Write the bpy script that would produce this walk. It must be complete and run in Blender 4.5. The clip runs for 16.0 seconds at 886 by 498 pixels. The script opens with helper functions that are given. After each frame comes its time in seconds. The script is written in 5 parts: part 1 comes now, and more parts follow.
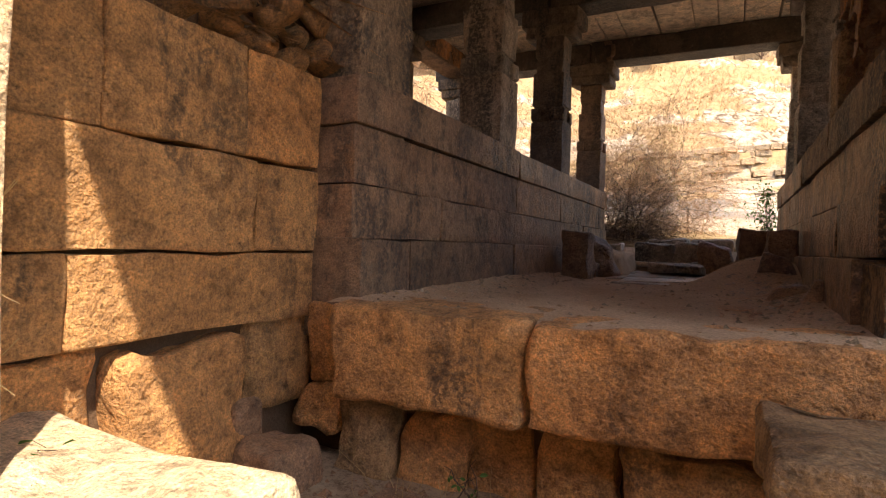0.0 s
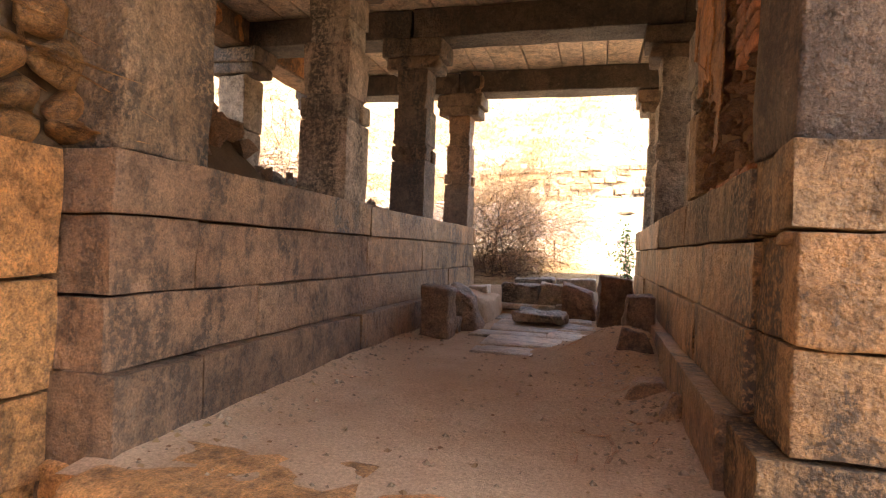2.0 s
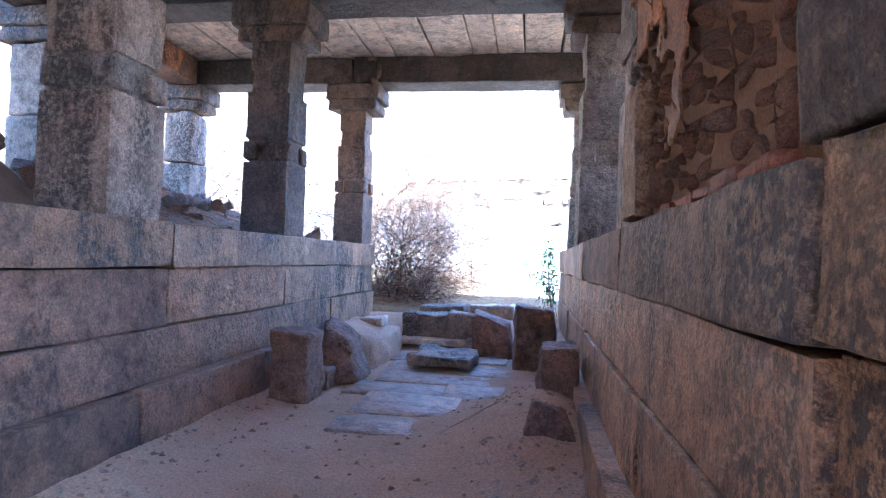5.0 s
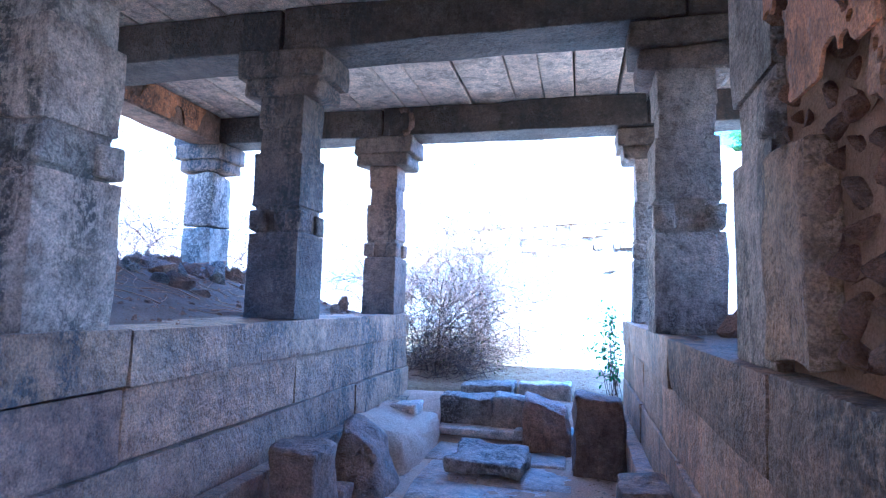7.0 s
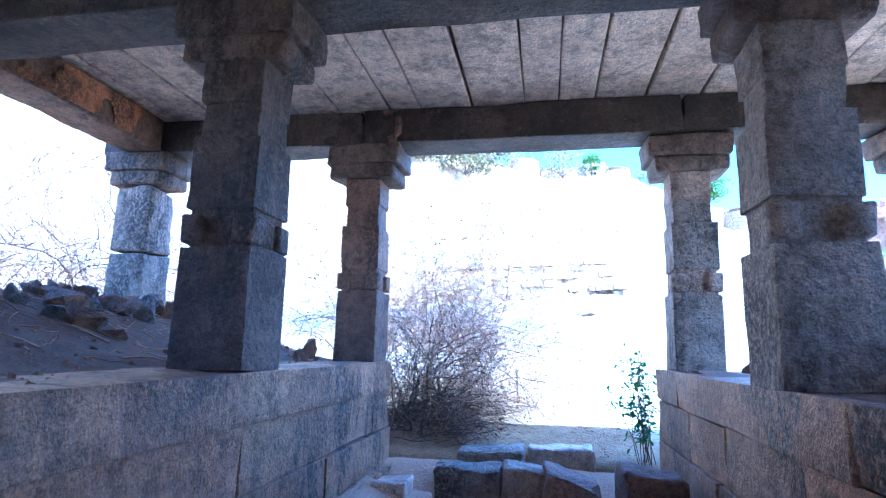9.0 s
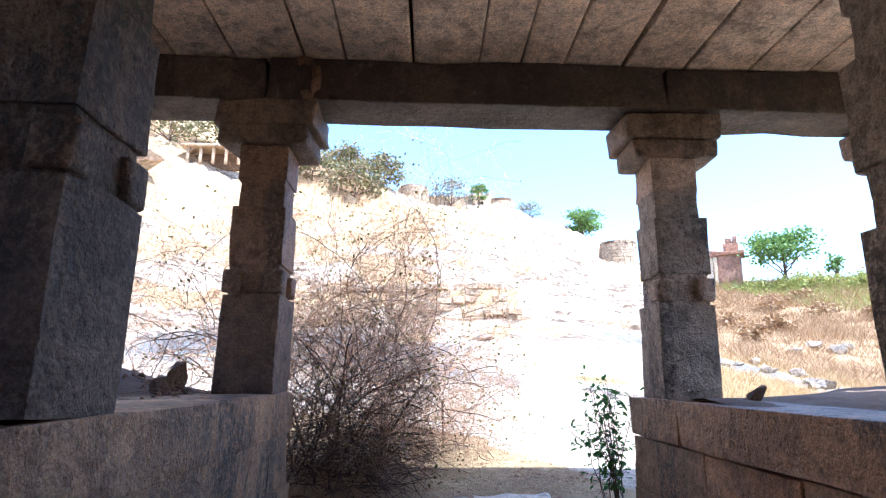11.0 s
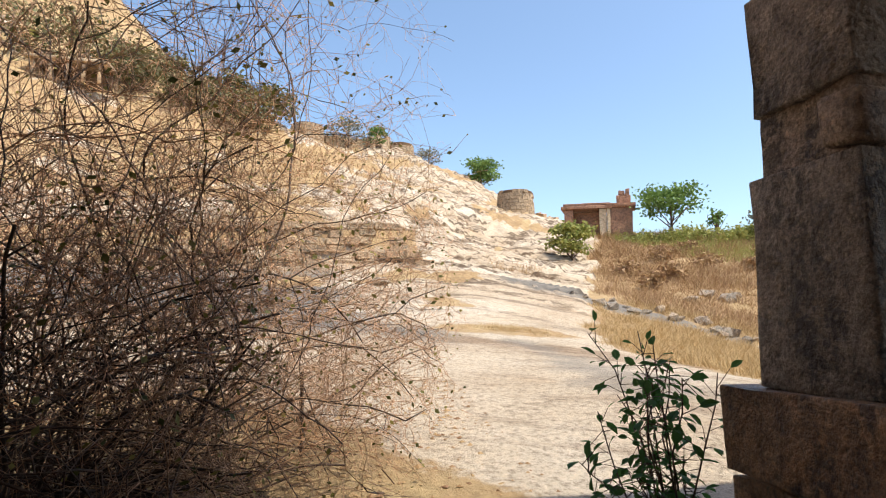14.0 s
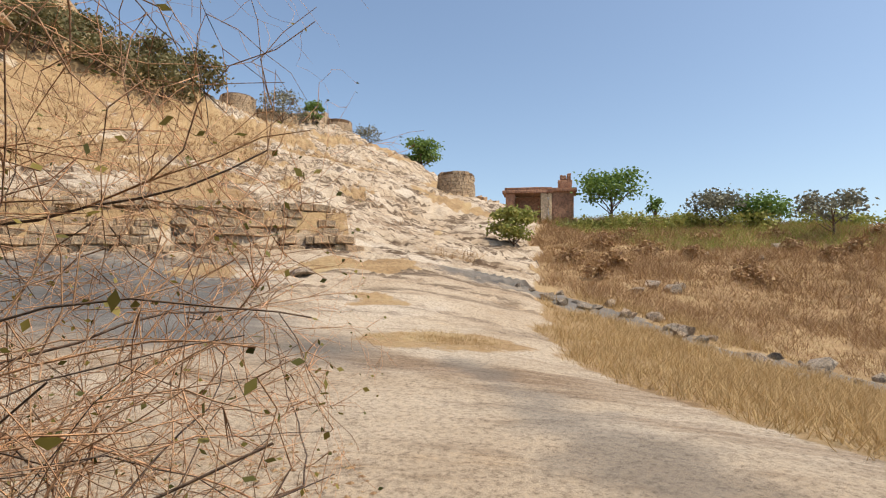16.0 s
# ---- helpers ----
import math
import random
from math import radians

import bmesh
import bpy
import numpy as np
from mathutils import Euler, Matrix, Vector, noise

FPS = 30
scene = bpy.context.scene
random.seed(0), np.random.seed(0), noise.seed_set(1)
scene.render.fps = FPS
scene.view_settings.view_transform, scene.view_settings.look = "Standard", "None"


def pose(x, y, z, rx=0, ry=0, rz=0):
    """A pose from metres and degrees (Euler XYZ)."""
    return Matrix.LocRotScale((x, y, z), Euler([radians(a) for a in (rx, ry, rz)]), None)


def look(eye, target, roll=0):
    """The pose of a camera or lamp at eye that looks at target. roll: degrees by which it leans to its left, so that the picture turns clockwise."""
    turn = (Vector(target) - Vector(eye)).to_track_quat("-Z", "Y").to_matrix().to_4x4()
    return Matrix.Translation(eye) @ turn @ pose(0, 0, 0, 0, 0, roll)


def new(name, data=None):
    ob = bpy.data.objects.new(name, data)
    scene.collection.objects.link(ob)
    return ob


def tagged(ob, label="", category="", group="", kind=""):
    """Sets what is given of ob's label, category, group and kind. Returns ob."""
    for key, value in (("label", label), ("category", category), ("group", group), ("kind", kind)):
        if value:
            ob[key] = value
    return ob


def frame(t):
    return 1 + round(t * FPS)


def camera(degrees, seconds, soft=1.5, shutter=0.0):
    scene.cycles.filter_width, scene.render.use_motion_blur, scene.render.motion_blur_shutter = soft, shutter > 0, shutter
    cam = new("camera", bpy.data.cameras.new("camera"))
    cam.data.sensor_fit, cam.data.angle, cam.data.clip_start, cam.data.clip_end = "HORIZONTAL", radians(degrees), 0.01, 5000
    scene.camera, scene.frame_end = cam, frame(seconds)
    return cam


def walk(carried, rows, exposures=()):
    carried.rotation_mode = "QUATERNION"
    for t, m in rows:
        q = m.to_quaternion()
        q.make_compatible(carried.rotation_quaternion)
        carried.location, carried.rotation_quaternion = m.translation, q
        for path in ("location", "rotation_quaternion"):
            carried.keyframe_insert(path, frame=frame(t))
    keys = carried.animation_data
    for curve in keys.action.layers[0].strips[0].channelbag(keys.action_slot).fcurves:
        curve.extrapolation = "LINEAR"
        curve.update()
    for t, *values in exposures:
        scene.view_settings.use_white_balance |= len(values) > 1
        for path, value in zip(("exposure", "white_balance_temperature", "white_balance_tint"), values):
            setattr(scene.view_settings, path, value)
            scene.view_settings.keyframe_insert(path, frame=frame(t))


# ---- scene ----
cam = camera(76.4, 16.0, soft=1.15)
PATH = [
    (0, (0.736, 0.105, 0.36), (-0.178, 1.884, 0.343), 1.9),
    (0.5, (0.584, 0.389, 0.629), (-0.251, 2.207, 0.617), 2.2),
    (1, (0.75, 0.521, 0.771), (-0.005, 2.373, 0.769), 2.3),
    (1.5, (0.801, 0.708, 0.83), (0.165, 2.604, 0.811), 2.4),
    (2, (0.756, 0.905, 1.003), (0.227, 2.834, 1.003), 2.4),
    (2.5, (0.774, 1.017, 1.032), (0.358, 2.973, 1.046), 2.4),
    (3, (0.855, 1.418, 1.036), (0.535, 3.392, 1.051), 2.3),
    (3.5, (0.934, 1.704, 1.209), (0.695, 3.689, 1.228), 2.3),
    (3.7, (0.929, 1.783, 1.191), (0.698, 3.77, 1.212), 2.4),
    (6, (0.974, 3.193, 1.336), (0.577, 5.151, 1.423), 1.7),
    (6.5, (0.972, 3.365, 1.552), (0.542, 5.314, 1.684), 1.5),
    (7, (0.852, 3.522, 1.575), (0.378, 5.456, 1.76), 1.5),
    (7.5, (0.692, 3.754, 1.591), (0.202, 5.678, 1.836), 1.3),
    (8, (0.55, 4.076, 1.581), (0.079, 6.0, 1.851), 1.4),
    (8.5, (0.385, 4.397, 1.561), (-0.034, 6.33, 1.859), 1.4),
    (9, (0.262, 4.741, 1.556), (-0.089, 6.68, 1.9), 1.4),
    (11.5, (-0.349, 6.529, 1.521), (-0.213, 8.474, 1.968), 0.8),
    (12, (-0.29, 7.083, 1.502), (-0.094, 9.033, 1.901), 1.0),
    (12.5, (-0.257, 7.591, 1.466), (-0.016, 9.542, 1.838), 1.0),
    (13, (-0.163, 8.105, 1.508), (0.138, 10.053, 1.844), 1.0),
    (13.5, (-0.056, 8.565, 1.537), (0.305, 10.509, 1.841), 0.6),
    (14, (-0.02, 9.006, 1.585), (0.401, 10.942, 1.855), 0.6),
    (14.5, (0.155, 9.52, 1.615), (0.621, 11.449, 1.859), 0.6),
    (15, (0.335, 10.04, 1.66), (0.869, 11.956, 1.87), 0.5),
    (15.5, (0.47, 10.62, 1.87), (1.048, 12.523, 2.076), 0.5),
    (16, (0.651, 11.123, 2.068), (1.282, 13.01, 2.275), 0.7),
]
EXPOSURES = [
    (0, 1.6, 7400, 12), (1.5, 2.7, 8000, 13), (2.5, 3.0, 7100, 12), (3.5, 3.1, 5500, 8), (6, 3.85, 3700, 5),
    (7.5, 3.68, 3400, 3), (9, 3.2, 3500, 3), (11.3, 1.95, 5200, 8), (12.0, 1.35, 5900, 6), (12.5, 1.08, 6400, 5), (14, 0.85, 6500, 6), (15.5, 0.5, 6800, 8), (16, 0.35, 6900, 8),
]
walk(cam, [(t, look(eye, target, roll)) for t, eye, target, roll in PATH], EXPOSURES)

# ---- light: a high sun behind and to the right of the walk, clear hazy sky
SUN = Vector((0.42, -0.36, 1.0)).normalized()
world = bpy.data.worlds.new("sky")
scene.world = world
world.use_nodes = True
wn, wl = world.node_tree.nodes, world.node_tree.links
sky = wn.new("ShaderNodeTexSky")
sky.sky_type, sky.sun_disc = "NISHITA", False
sky.sun_elevation, sky.sun_rotation = math.asin(SUN.z), math.atan2(SUN.x, SUN.y)
sky.air_density, sky.dust_density, sky.ozone_density = 1.0, 1.3, 1.2
wn["Background"].inputs["Strength"].default_value = 0.15
wl.new(sky.outputs["Color"], wn["Background"].inputs["Color"])
sun = new("sun", bpy.data.lights.new("sun", "SUN"))
sun.data.energy, sun.data.angle, sun.data.color = 3.6, radians(0.6), (1.0, 0.93, 0.82)
sun.matrix_world = look((0, 0, 0), -SUN)


# ---- materials
def mat(name, roughness=0.85):
    m = bpy.data.materials.new(name)
    m.use_nodes = True
    b = m.node_tree.nodes["Principled BSDF"]
    b.inputs["Roughness"].default_value = roughness
    b.inputs["Specular IOR Level"].default_value = 0.25
    return m, m.node_tree.nodes, m.node_tree.links, b


def noise_tex(n, l, vec, scale, detail=6, rough=0.6, stretch=None):
    if stretch:
        mp = n.new("ShaderNodeMapping")
        mp.inputs["Scale"].default_value = stretch
        l.new(vec, mp.inputs["Vector"])
        vec = mp.outputs["Vector"]
    t = n.new("ShaderNodeTexNoise")
    t.inputs["Scale"].default_value, t.inputs["Detail"].default_value, t.inputs["Roughness"].default_value = scale, detail, rough
    l.new(vec, t.inputs["Vector"])
    return t.outputs["Fac"]


def ramp(n, l, fac, stops):
    r = n.new("ShaderNodeValToRGB")
    e = r.color_ramp.elements
    while len(e) < len(stops):
        e.new(0.5)
    for k, (p, c) in zip(e, stops):
        k.position, k.color = p, (*c, 1) if len(c) == 3 else c
    l.new(fac, r.inputs["Fac"])
    return r.outputs["Color"]


def mix(n, l, fac, a, b, mode="MIX"):
    m = n.new("ShaderNodeMix")
    m.data_type, m.blend_type = "RGBA", mode
    for k, v in ((0, fac), (6, a), (7, b)):
        if hasattr(v, "node"):
            l.new(v, m.inputs[k])
        else:
            m.inputs[k].default_value = v if k == 0 else (*v, 1)
    return m.outputs[2]


def bump(n, l, b, height, strength, distance, before=None):
    p = n.new("ShaderNodeBump")
    p.inputs["Strength"].default_value, p.inputs["Distance"].default_value = strength, distance
    l.new(height, p.inputs["Height"])
    if before:
        l.new(before, p.inputs["Normal"])
    l.new(p.outputs["Normal"], b.inputs["Normal"])
    return p.outputs["Normal"]


def stone(name, light, dark, stain=0.5, tool=0.5, scale=1.0, lichen=0.3, rough=0.66):
    """Weathered granite: two-scale colour, streaks of black algae, pale lichen, chisel pits with their shade painted
    in.
    """
    m, n, l, b = mat(name, rough)
    b.inputs["Specular IOR Level"].default_value = 0.45
    co = n.new("ShaderNodeTexCoord").outputs["Object"]
    rnd = n.new("ShaderNodeObjectInfo").outputs["Random"]
    big = ramp(n, l, noise_tex(n, l, co, 1.3 * scale, 5), [(0.3, dark), (0.7, light)])
    mid = ramp(n, l, noise_tex(n, l, co, 7 * scale, 6, 0.7), [(0.36, (0.5, 0.47, 0.44)), (0.5, (1, 1, 1)), (0.66, (1.28, 1.22, 1.14))])
    big = mix(n, l, 0.9, big, mid, "MULTIPLY")
    grain = ramp(n, l, noise_tex(n, l, co, 85 * scale, 3, 0.75), [(0.36, (0.5, 0.48, 0.46)), (0.5, (1, 1, 1)), (0.66, (1.45, 1.42, 1.36))])
    c = mix(n, l, 0.75, big, grain, "MULTIPLY")
    tint = ramp(n, l, rnd, [(0.0, (0.78, 0.76, 0.74)), (0.5, (1.0, 0.98, 0.95)), (1.0, (1.12, 1.0, 0.9))])
    c = mix(n, l, 1.0, c, tint, "MULTIPLY")
    sp = ramp(n, l, noise_tex(n, l, co, 9 * scale, 8, 0.75), [(0.62 - 0.1 * lichen, (0, 0, 0)), (0.74, (1, 1, 1))])
    c = mix(n, l, mix(n, l, lichen, (0, 0, 0), sp), c, (0.46, 0.4, 0.32))
    st = noise_tex(n, l, co, 1.7 * scale, 9, 0.72, (1.2, 1.2, 0.35))
    st = ramp(n, l, st, [(0.58 - 0.17 * stain, (0, 0, 0)), (0.635 - 0.17 * stain, (1, 1, 1))])
    br = ramp(n, l, noise_tex(n, l, co, 30 * scale, 4, 0.75), [(0.43, (0.12, 0.12, 0.12)), (0.53, (1, 1, 1))])
    st = mix(n, l, 1.0, st, br, "MULTIPLY")
    where = ramp(n, l, noise_tex(n, l, co, 0.7 * scale, 3, 0.5), [(0.4, (0.12, 0.12, 0.12)), (0.56, (1, 1, 1))])
    st = mix(n, l, 1.0, st, where, "MULTIPLY")
    c = mix(n, l, mix(n, l, min(1, stain * 1.2 + 0.2 * (stain > 0.3)), (0, 0, 0), st), c, (0.035, 0.03, 0.026))
    wob = n.new("ShaderNodeVectorMath")
    wob.operation = "MULTIPLY_ADD"
    wn = n.new("ShaderNodeTexNoise")
    wn.inputs["Scale"].default_value = 22 * scale
    l.new(co, wn.inputs["Vector"])
    l.new(wn.outputs["Color"], wob.inputs[0])
    wob.inputs[1].default_value = (0.085 / scale,) * 3
    l.new(co, wob.inputs[2])
    cells = n.new("ShaderNodeTexVoronoi")
    cells.feature = "SMOOTH_F1"
    cells.inputs["Scale"].default_value = 23 * scale
    cells.inputs["Smoothness"].default_value = 0.6
    l.new(wob.outputs[0], cells.inputs["Vector"])
    fine = noise_tex(n, l, co, 60 * scale, 4, 0.7)
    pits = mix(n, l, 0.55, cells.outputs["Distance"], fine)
    # pit shade painted into the colour: dark in the pits, pale on the ridges
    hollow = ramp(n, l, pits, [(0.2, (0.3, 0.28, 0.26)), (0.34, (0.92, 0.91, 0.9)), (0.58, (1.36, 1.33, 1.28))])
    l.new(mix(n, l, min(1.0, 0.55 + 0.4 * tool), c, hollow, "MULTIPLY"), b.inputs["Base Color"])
    nr = bump(n, l, b, noise_tex(n, l, co, 5 * scale, 7, 0.65), 0.85, 0.06 / scale)
    bump(n, l, b, pits, min(1.0, tool * 1.3), 0.034 / scale, nr)
    return m


def soil(name, a, c2, scale=1.0, strength=0.6):
    m, n, l, b = mat(name, 0.95)
    co = n.new("ShaderNodeTexCoord").outputs["Object"]
    c = ramp(n, l, noise_tex(n, l, co, 1.1 * scale, 8, 0.65), [(0.3, a), (0.7, c2)])
    g = ramp(n, l, noise_tex(n, l, co, 60 * scale, 4, 0.8), [(0.35, (0.6, 0.6, 0.6)), (0.7, (1.3, 1.3, 1.3))])
    l.new(mix(n, l, 0.8, c, g, "MULTIPLY"), b.inputs["Base Color"])
    nr = bump(n, l, b, noise_tex(n, l, co, 7 * scale, 8, 0.7), strength, 0.05)
    bump(n, l, b, noise_tex(n, l, co, 70 * scale, 3, 0.7), 0.4, 0.01, nr)
    return m


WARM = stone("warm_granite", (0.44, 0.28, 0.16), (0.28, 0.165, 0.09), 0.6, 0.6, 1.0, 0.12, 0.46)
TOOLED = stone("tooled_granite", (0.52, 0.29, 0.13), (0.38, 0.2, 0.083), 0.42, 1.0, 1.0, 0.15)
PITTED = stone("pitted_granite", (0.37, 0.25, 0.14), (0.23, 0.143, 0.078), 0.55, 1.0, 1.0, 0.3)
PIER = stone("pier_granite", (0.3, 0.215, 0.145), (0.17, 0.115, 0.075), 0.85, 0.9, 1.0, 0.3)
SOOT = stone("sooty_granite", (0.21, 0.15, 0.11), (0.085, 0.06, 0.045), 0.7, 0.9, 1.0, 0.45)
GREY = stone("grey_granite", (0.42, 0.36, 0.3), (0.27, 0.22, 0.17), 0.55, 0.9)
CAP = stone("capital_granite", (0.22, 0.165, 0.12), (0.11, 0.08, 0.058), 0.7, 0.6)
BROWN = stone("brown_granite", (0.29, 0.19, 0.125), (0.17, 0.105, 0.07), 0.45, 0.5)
DARK = stone("dark_granite", (0.125, 0.095, 0.072), (0.055, 0.043, 0.034), 0.75, 0.7)
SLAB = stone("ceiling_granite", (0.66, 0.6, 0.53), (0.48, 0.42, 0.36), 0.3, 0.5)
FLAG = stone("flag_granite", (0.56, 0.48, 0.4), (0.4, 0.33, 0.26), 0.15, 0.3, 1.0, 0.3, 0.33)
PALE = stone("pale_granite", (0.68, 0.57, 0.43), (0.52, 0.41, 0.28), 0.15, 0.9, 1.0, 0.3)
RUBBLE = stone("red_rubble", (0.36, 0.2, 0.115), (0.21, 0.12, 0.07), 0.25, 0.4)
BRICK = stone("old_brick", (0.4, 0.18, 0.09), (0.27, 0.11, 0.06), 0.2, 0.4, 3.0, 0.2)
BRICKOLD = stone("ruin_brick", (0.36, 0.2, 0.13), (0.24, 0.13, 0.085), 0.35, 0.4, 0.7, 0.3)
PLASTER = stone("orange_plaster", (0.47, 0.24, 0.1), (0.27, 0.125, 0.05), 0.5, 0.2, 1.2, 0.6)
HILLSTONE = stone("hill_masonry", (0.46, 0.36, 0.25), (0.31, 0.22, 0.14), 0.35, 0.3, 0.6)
DIRT = soil("dirt", (0.5, 0.325, 0.2), (0.66, 0.465, 0.31), 1.0, 0.9)
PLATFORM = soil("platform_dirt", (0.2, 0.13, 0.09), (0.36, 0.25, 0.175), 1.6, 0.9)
MUD = soil("mud_mortar", (0.3, 0.165, 0.085), (0.44, 0.27, 0.15), 2.0)
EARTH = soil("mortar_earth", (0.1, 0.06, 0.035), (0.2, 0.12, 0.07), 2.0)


def leafy(name, a, c2, trans=0.35):
    m, n, l, b = mat(name, 0.6)
    rnd = n.new("ShaderNodeNewGeometry").outputs["Random Per Island"]
    c = ramp(n, l, rnd, [(0.0, a), (1.0, c2)])
    l.new(c, b.inputs["Base Color"])
    t = n.new("ShaderNodeBsdfTranslucent")
    l.new(c, t.inputs["Color"])
    mx = n.new("ShaderNodeMixShader")
    mx.inputs[0].default_value = trans
    l.new(b.outputs[0], mx.inputs[1])
    l.new(t.outputs[0], mx.inputs[2])
    l.new(mx.outputs[0], n["Material Output"].inputs["Surface"])
    return m


LEAF = leafy("green_leaf", (0.06, 0.14, 0.035), (0.12, 0.22, 0.05), 0.45)
LEAFDRY = leafy("dry_leaf", (0.06, 0.07, 0.02), (0.3, 0.24, 0.06))
LEAFTREE = leafy("tree_leaf", (0.1, 0.17, 0.04), (0.2, 0.29, 0.08), 0.35)
LEAFSCRUB = leafy("scrub_leaf", (0.1, 0.11, 0.045), (0.27, 0.22, 0.11), 0.2)
LEAFGREY = leafy("grey_leaf", (0.16, 0.16, 0.12), (0.26, 0.25, 0.18), 0.2)
LEAFYEL = leafy("yellow_green_leaf", (0.2, 0.23, 0.05), (0.4, 0.37, 0.12), 0.35)
STRAW = leafy("straw", (0.38, 0.25, 0.11), (0.56, 0.4, 0.2), 0.25)
STRAWRED = leafy("red_straw", (0.24, 0.13, 0.07), (0.45, 0.3, 0.15), 0.2)
BARK = stone("bark", (0.15, 0.095, 0.065), (0.06, 0.04, 0.03), 0.1, 0.4, 5.0)
TWIG = stone("twig_bark", (0.56, 0.36, 0.22), (0.38, 0.22, 0.135), 0.0, 0.2, 5.0)


def hillside():
    """Bare granite with mineral streaks, dark damp sheets and painted shade, and dry grass and soil by the stored
    masks.
    """
    m, n, l, b = mat("hillside", 0.9)
    co = n.new("ShaderNodeTexCoord").outputs["Object"]

    def mask(name):
        a = n.new("ShaderNodeAttribute")
        a.attribute_name = name
        return a.outputs["Fac"]
    rock = ramp(n, l, noise_tex(n, l, co, 0.22, 9, 0.62), [(0.3, (0.36, 0.26, 0.17)), (0.5, (0.49, 0.395, 0.295)), (0.7, (0.57, 0.49, 0.4))])
    mp = n.new("ShaderNodeMapping")
    mp.inputs["Rotation"].default_value = (0, 0, radians(28))
    l.new(co, mp.inputs["Vector"])
    streak = ramp(n, l, noise_tex(n, l, mp.outputs["Vector"], 0.3, 8, 0.7, (0.35, 1.6, 1.0)), [(0.36, (0.5, 0.42, 0.36)), (0.46, (1, 1, 1)), (0.62, (1, 1, 1)), (0.72, (1.12, 0.98, 0.8))])
    rock = mix(n, l, 0.85, rock, streak, "MULTIPLY")
    spk = ramp(n, l, noise_tex(n, l, co, 17, 6, 0.85), [(0.38, (0.45, 0.41, 0.37)), (0.5, (1, 1, 1)), (0.66, (1.25, 1.2, 1.12))])
    rock = mix(n, l, 0.9, rock, spk, "MULTIPLY")
    blot = ramp(n, l, noise_tex(n, l, mp.outputs["Vector"], 1.1, 9, 0.75, (0.5, 1.4, 1.0)), [(0.38, (0.62, 0.58, 0.55)), (0.48, (1, 1, 1))])
    rock = mix(n, l, 0.8, rock, blot, "MULTIPLY")
    # painted dark lines: rock fissures plus the shadow under the ledges
    crack_shade = noise_tex(n, l, mp.outputs["Vector"], 0.4, 5, 0.55, (0.28, 1.5, 1.0))
    crack_shade = ramp(n, l, crack_shade, [(0.47, (1, 1, 1)), (0.492, (0.2, 0.16, 0.13)), (0.506, (0.25, 0.2, 0.17)), (0.56, (1, 1, 1))])
    far = n.new("ShaderNodeSeparateXYZ")
    l.new(co, far.inputs[0])
    fm = n.new("ShaderNodeMapRange")
    fm.inputs["From Min"].default_value, fm.inputs["From Max"].default_value = 18, 30
    l.new(far.outputs["Y"], fm.inputs["Value"])
    rock = mix(n, l, fm.outputs[0], rock, mix(n, l, 0.95, rock, crack_shade, "MULTIPLY"))
    dark = ramp(n, l, noise_tex(n, l, co, 0.9, 8, 0.7, (0.5, 1.0, 1.0)), [(0.3, (0.07, 0.068, 0.066)), (0.7, (0.19, 0.175, 0.16))])
    rock = mix(n, l, mask("wet_shade"), rock, dark)
    gr = ramp(n, l, noise_tex(n, l, co, 0.5, 9, 0.75), [(0.28, (0.2, 0.12, 0.06)), (0.5, (0.38, 0.25, 0.13)), (0.72, (0.48, 0.36, 0.19))])
    gr = mix(n, l, 0.7, gr, ramp(n, l, noise_tex(n, l, co, 9, 5, 0.8), [(0.3, (0.5, 0.5, 0.5)), (0.7, (1.25, 1.25, 1.25))]), "MULTIPLY")
    edge = n.new("ShaderNodeMath")
    edge.operation = "ADD"
    l.new(mask("grass"), edge.inputs[0])
    jag = n.new("ShaderNodeMapRange")
    jag.inputs["From Min"].default_value, jag.inputs["From Max"].default_value, jag.inputs["To Min"].default_value, jag.inputs["To Max"].default_value = 0.3, 0.7, -0.35, 0.35
    l.new(noise_tex(n, l, co, 1.8, 8, 0.75), jag.inputs["Value"])
    l.new(jag.outputs[0], edge.inputs[1])
    em = ramp(n, l, edge.outputs[0], [(0.42, (0, 0, 0)), (0.6, (1, 1, 1))])
    l.new(mix(n, l, em, rock, gr), b.inputs["Base Color"])
    nr = bump(n, l, b, noise_tex(n, l, mp.outputs["Vector"], 0.9, 10, 0.68, (0.45, 1.3, 1.0)), 0.6, 0.22)
    bump(n, l, b, noise_tex(n, l, co, 18, 6, 0.8), 0.8, 0.04, nr)
    return m


HILL = hillside()


# ---- builders
def link(name, bm, material, parent=None, label="", smooth=False):
    me = bpy.data.meshes.new(name)
    bm.to_mesh(me)
    bm.free()
    me.materials.append(material)
    if smooth:
        me.shade_smooth()
    ob = new(name, me)
    ob.parent = parent
    if label:
        ob["label"] = label
    return ob


part = link


def empty(name, label="", category="", group="", kind="", at=(0, 0, 0)):
    ob = new(name)
    ob.empty_display_size = 0.1
    return tagged(ob, label, category, group, kind)


def box(bm, x0, x1, y0, y1, z0, z1):
    r = bmesh.ops.create_cube(bm, size=1)
    for v in r["verts"]:
        v.co = Vector(((x0 + x1) / 2 + v.co.x * (x1 - x0), (y0 + y1) / 2 + v.co.y * (y1 - y0), (z0 + z1) / 2 + v.co.z * (z1 - z0)))
    return r["verts"]


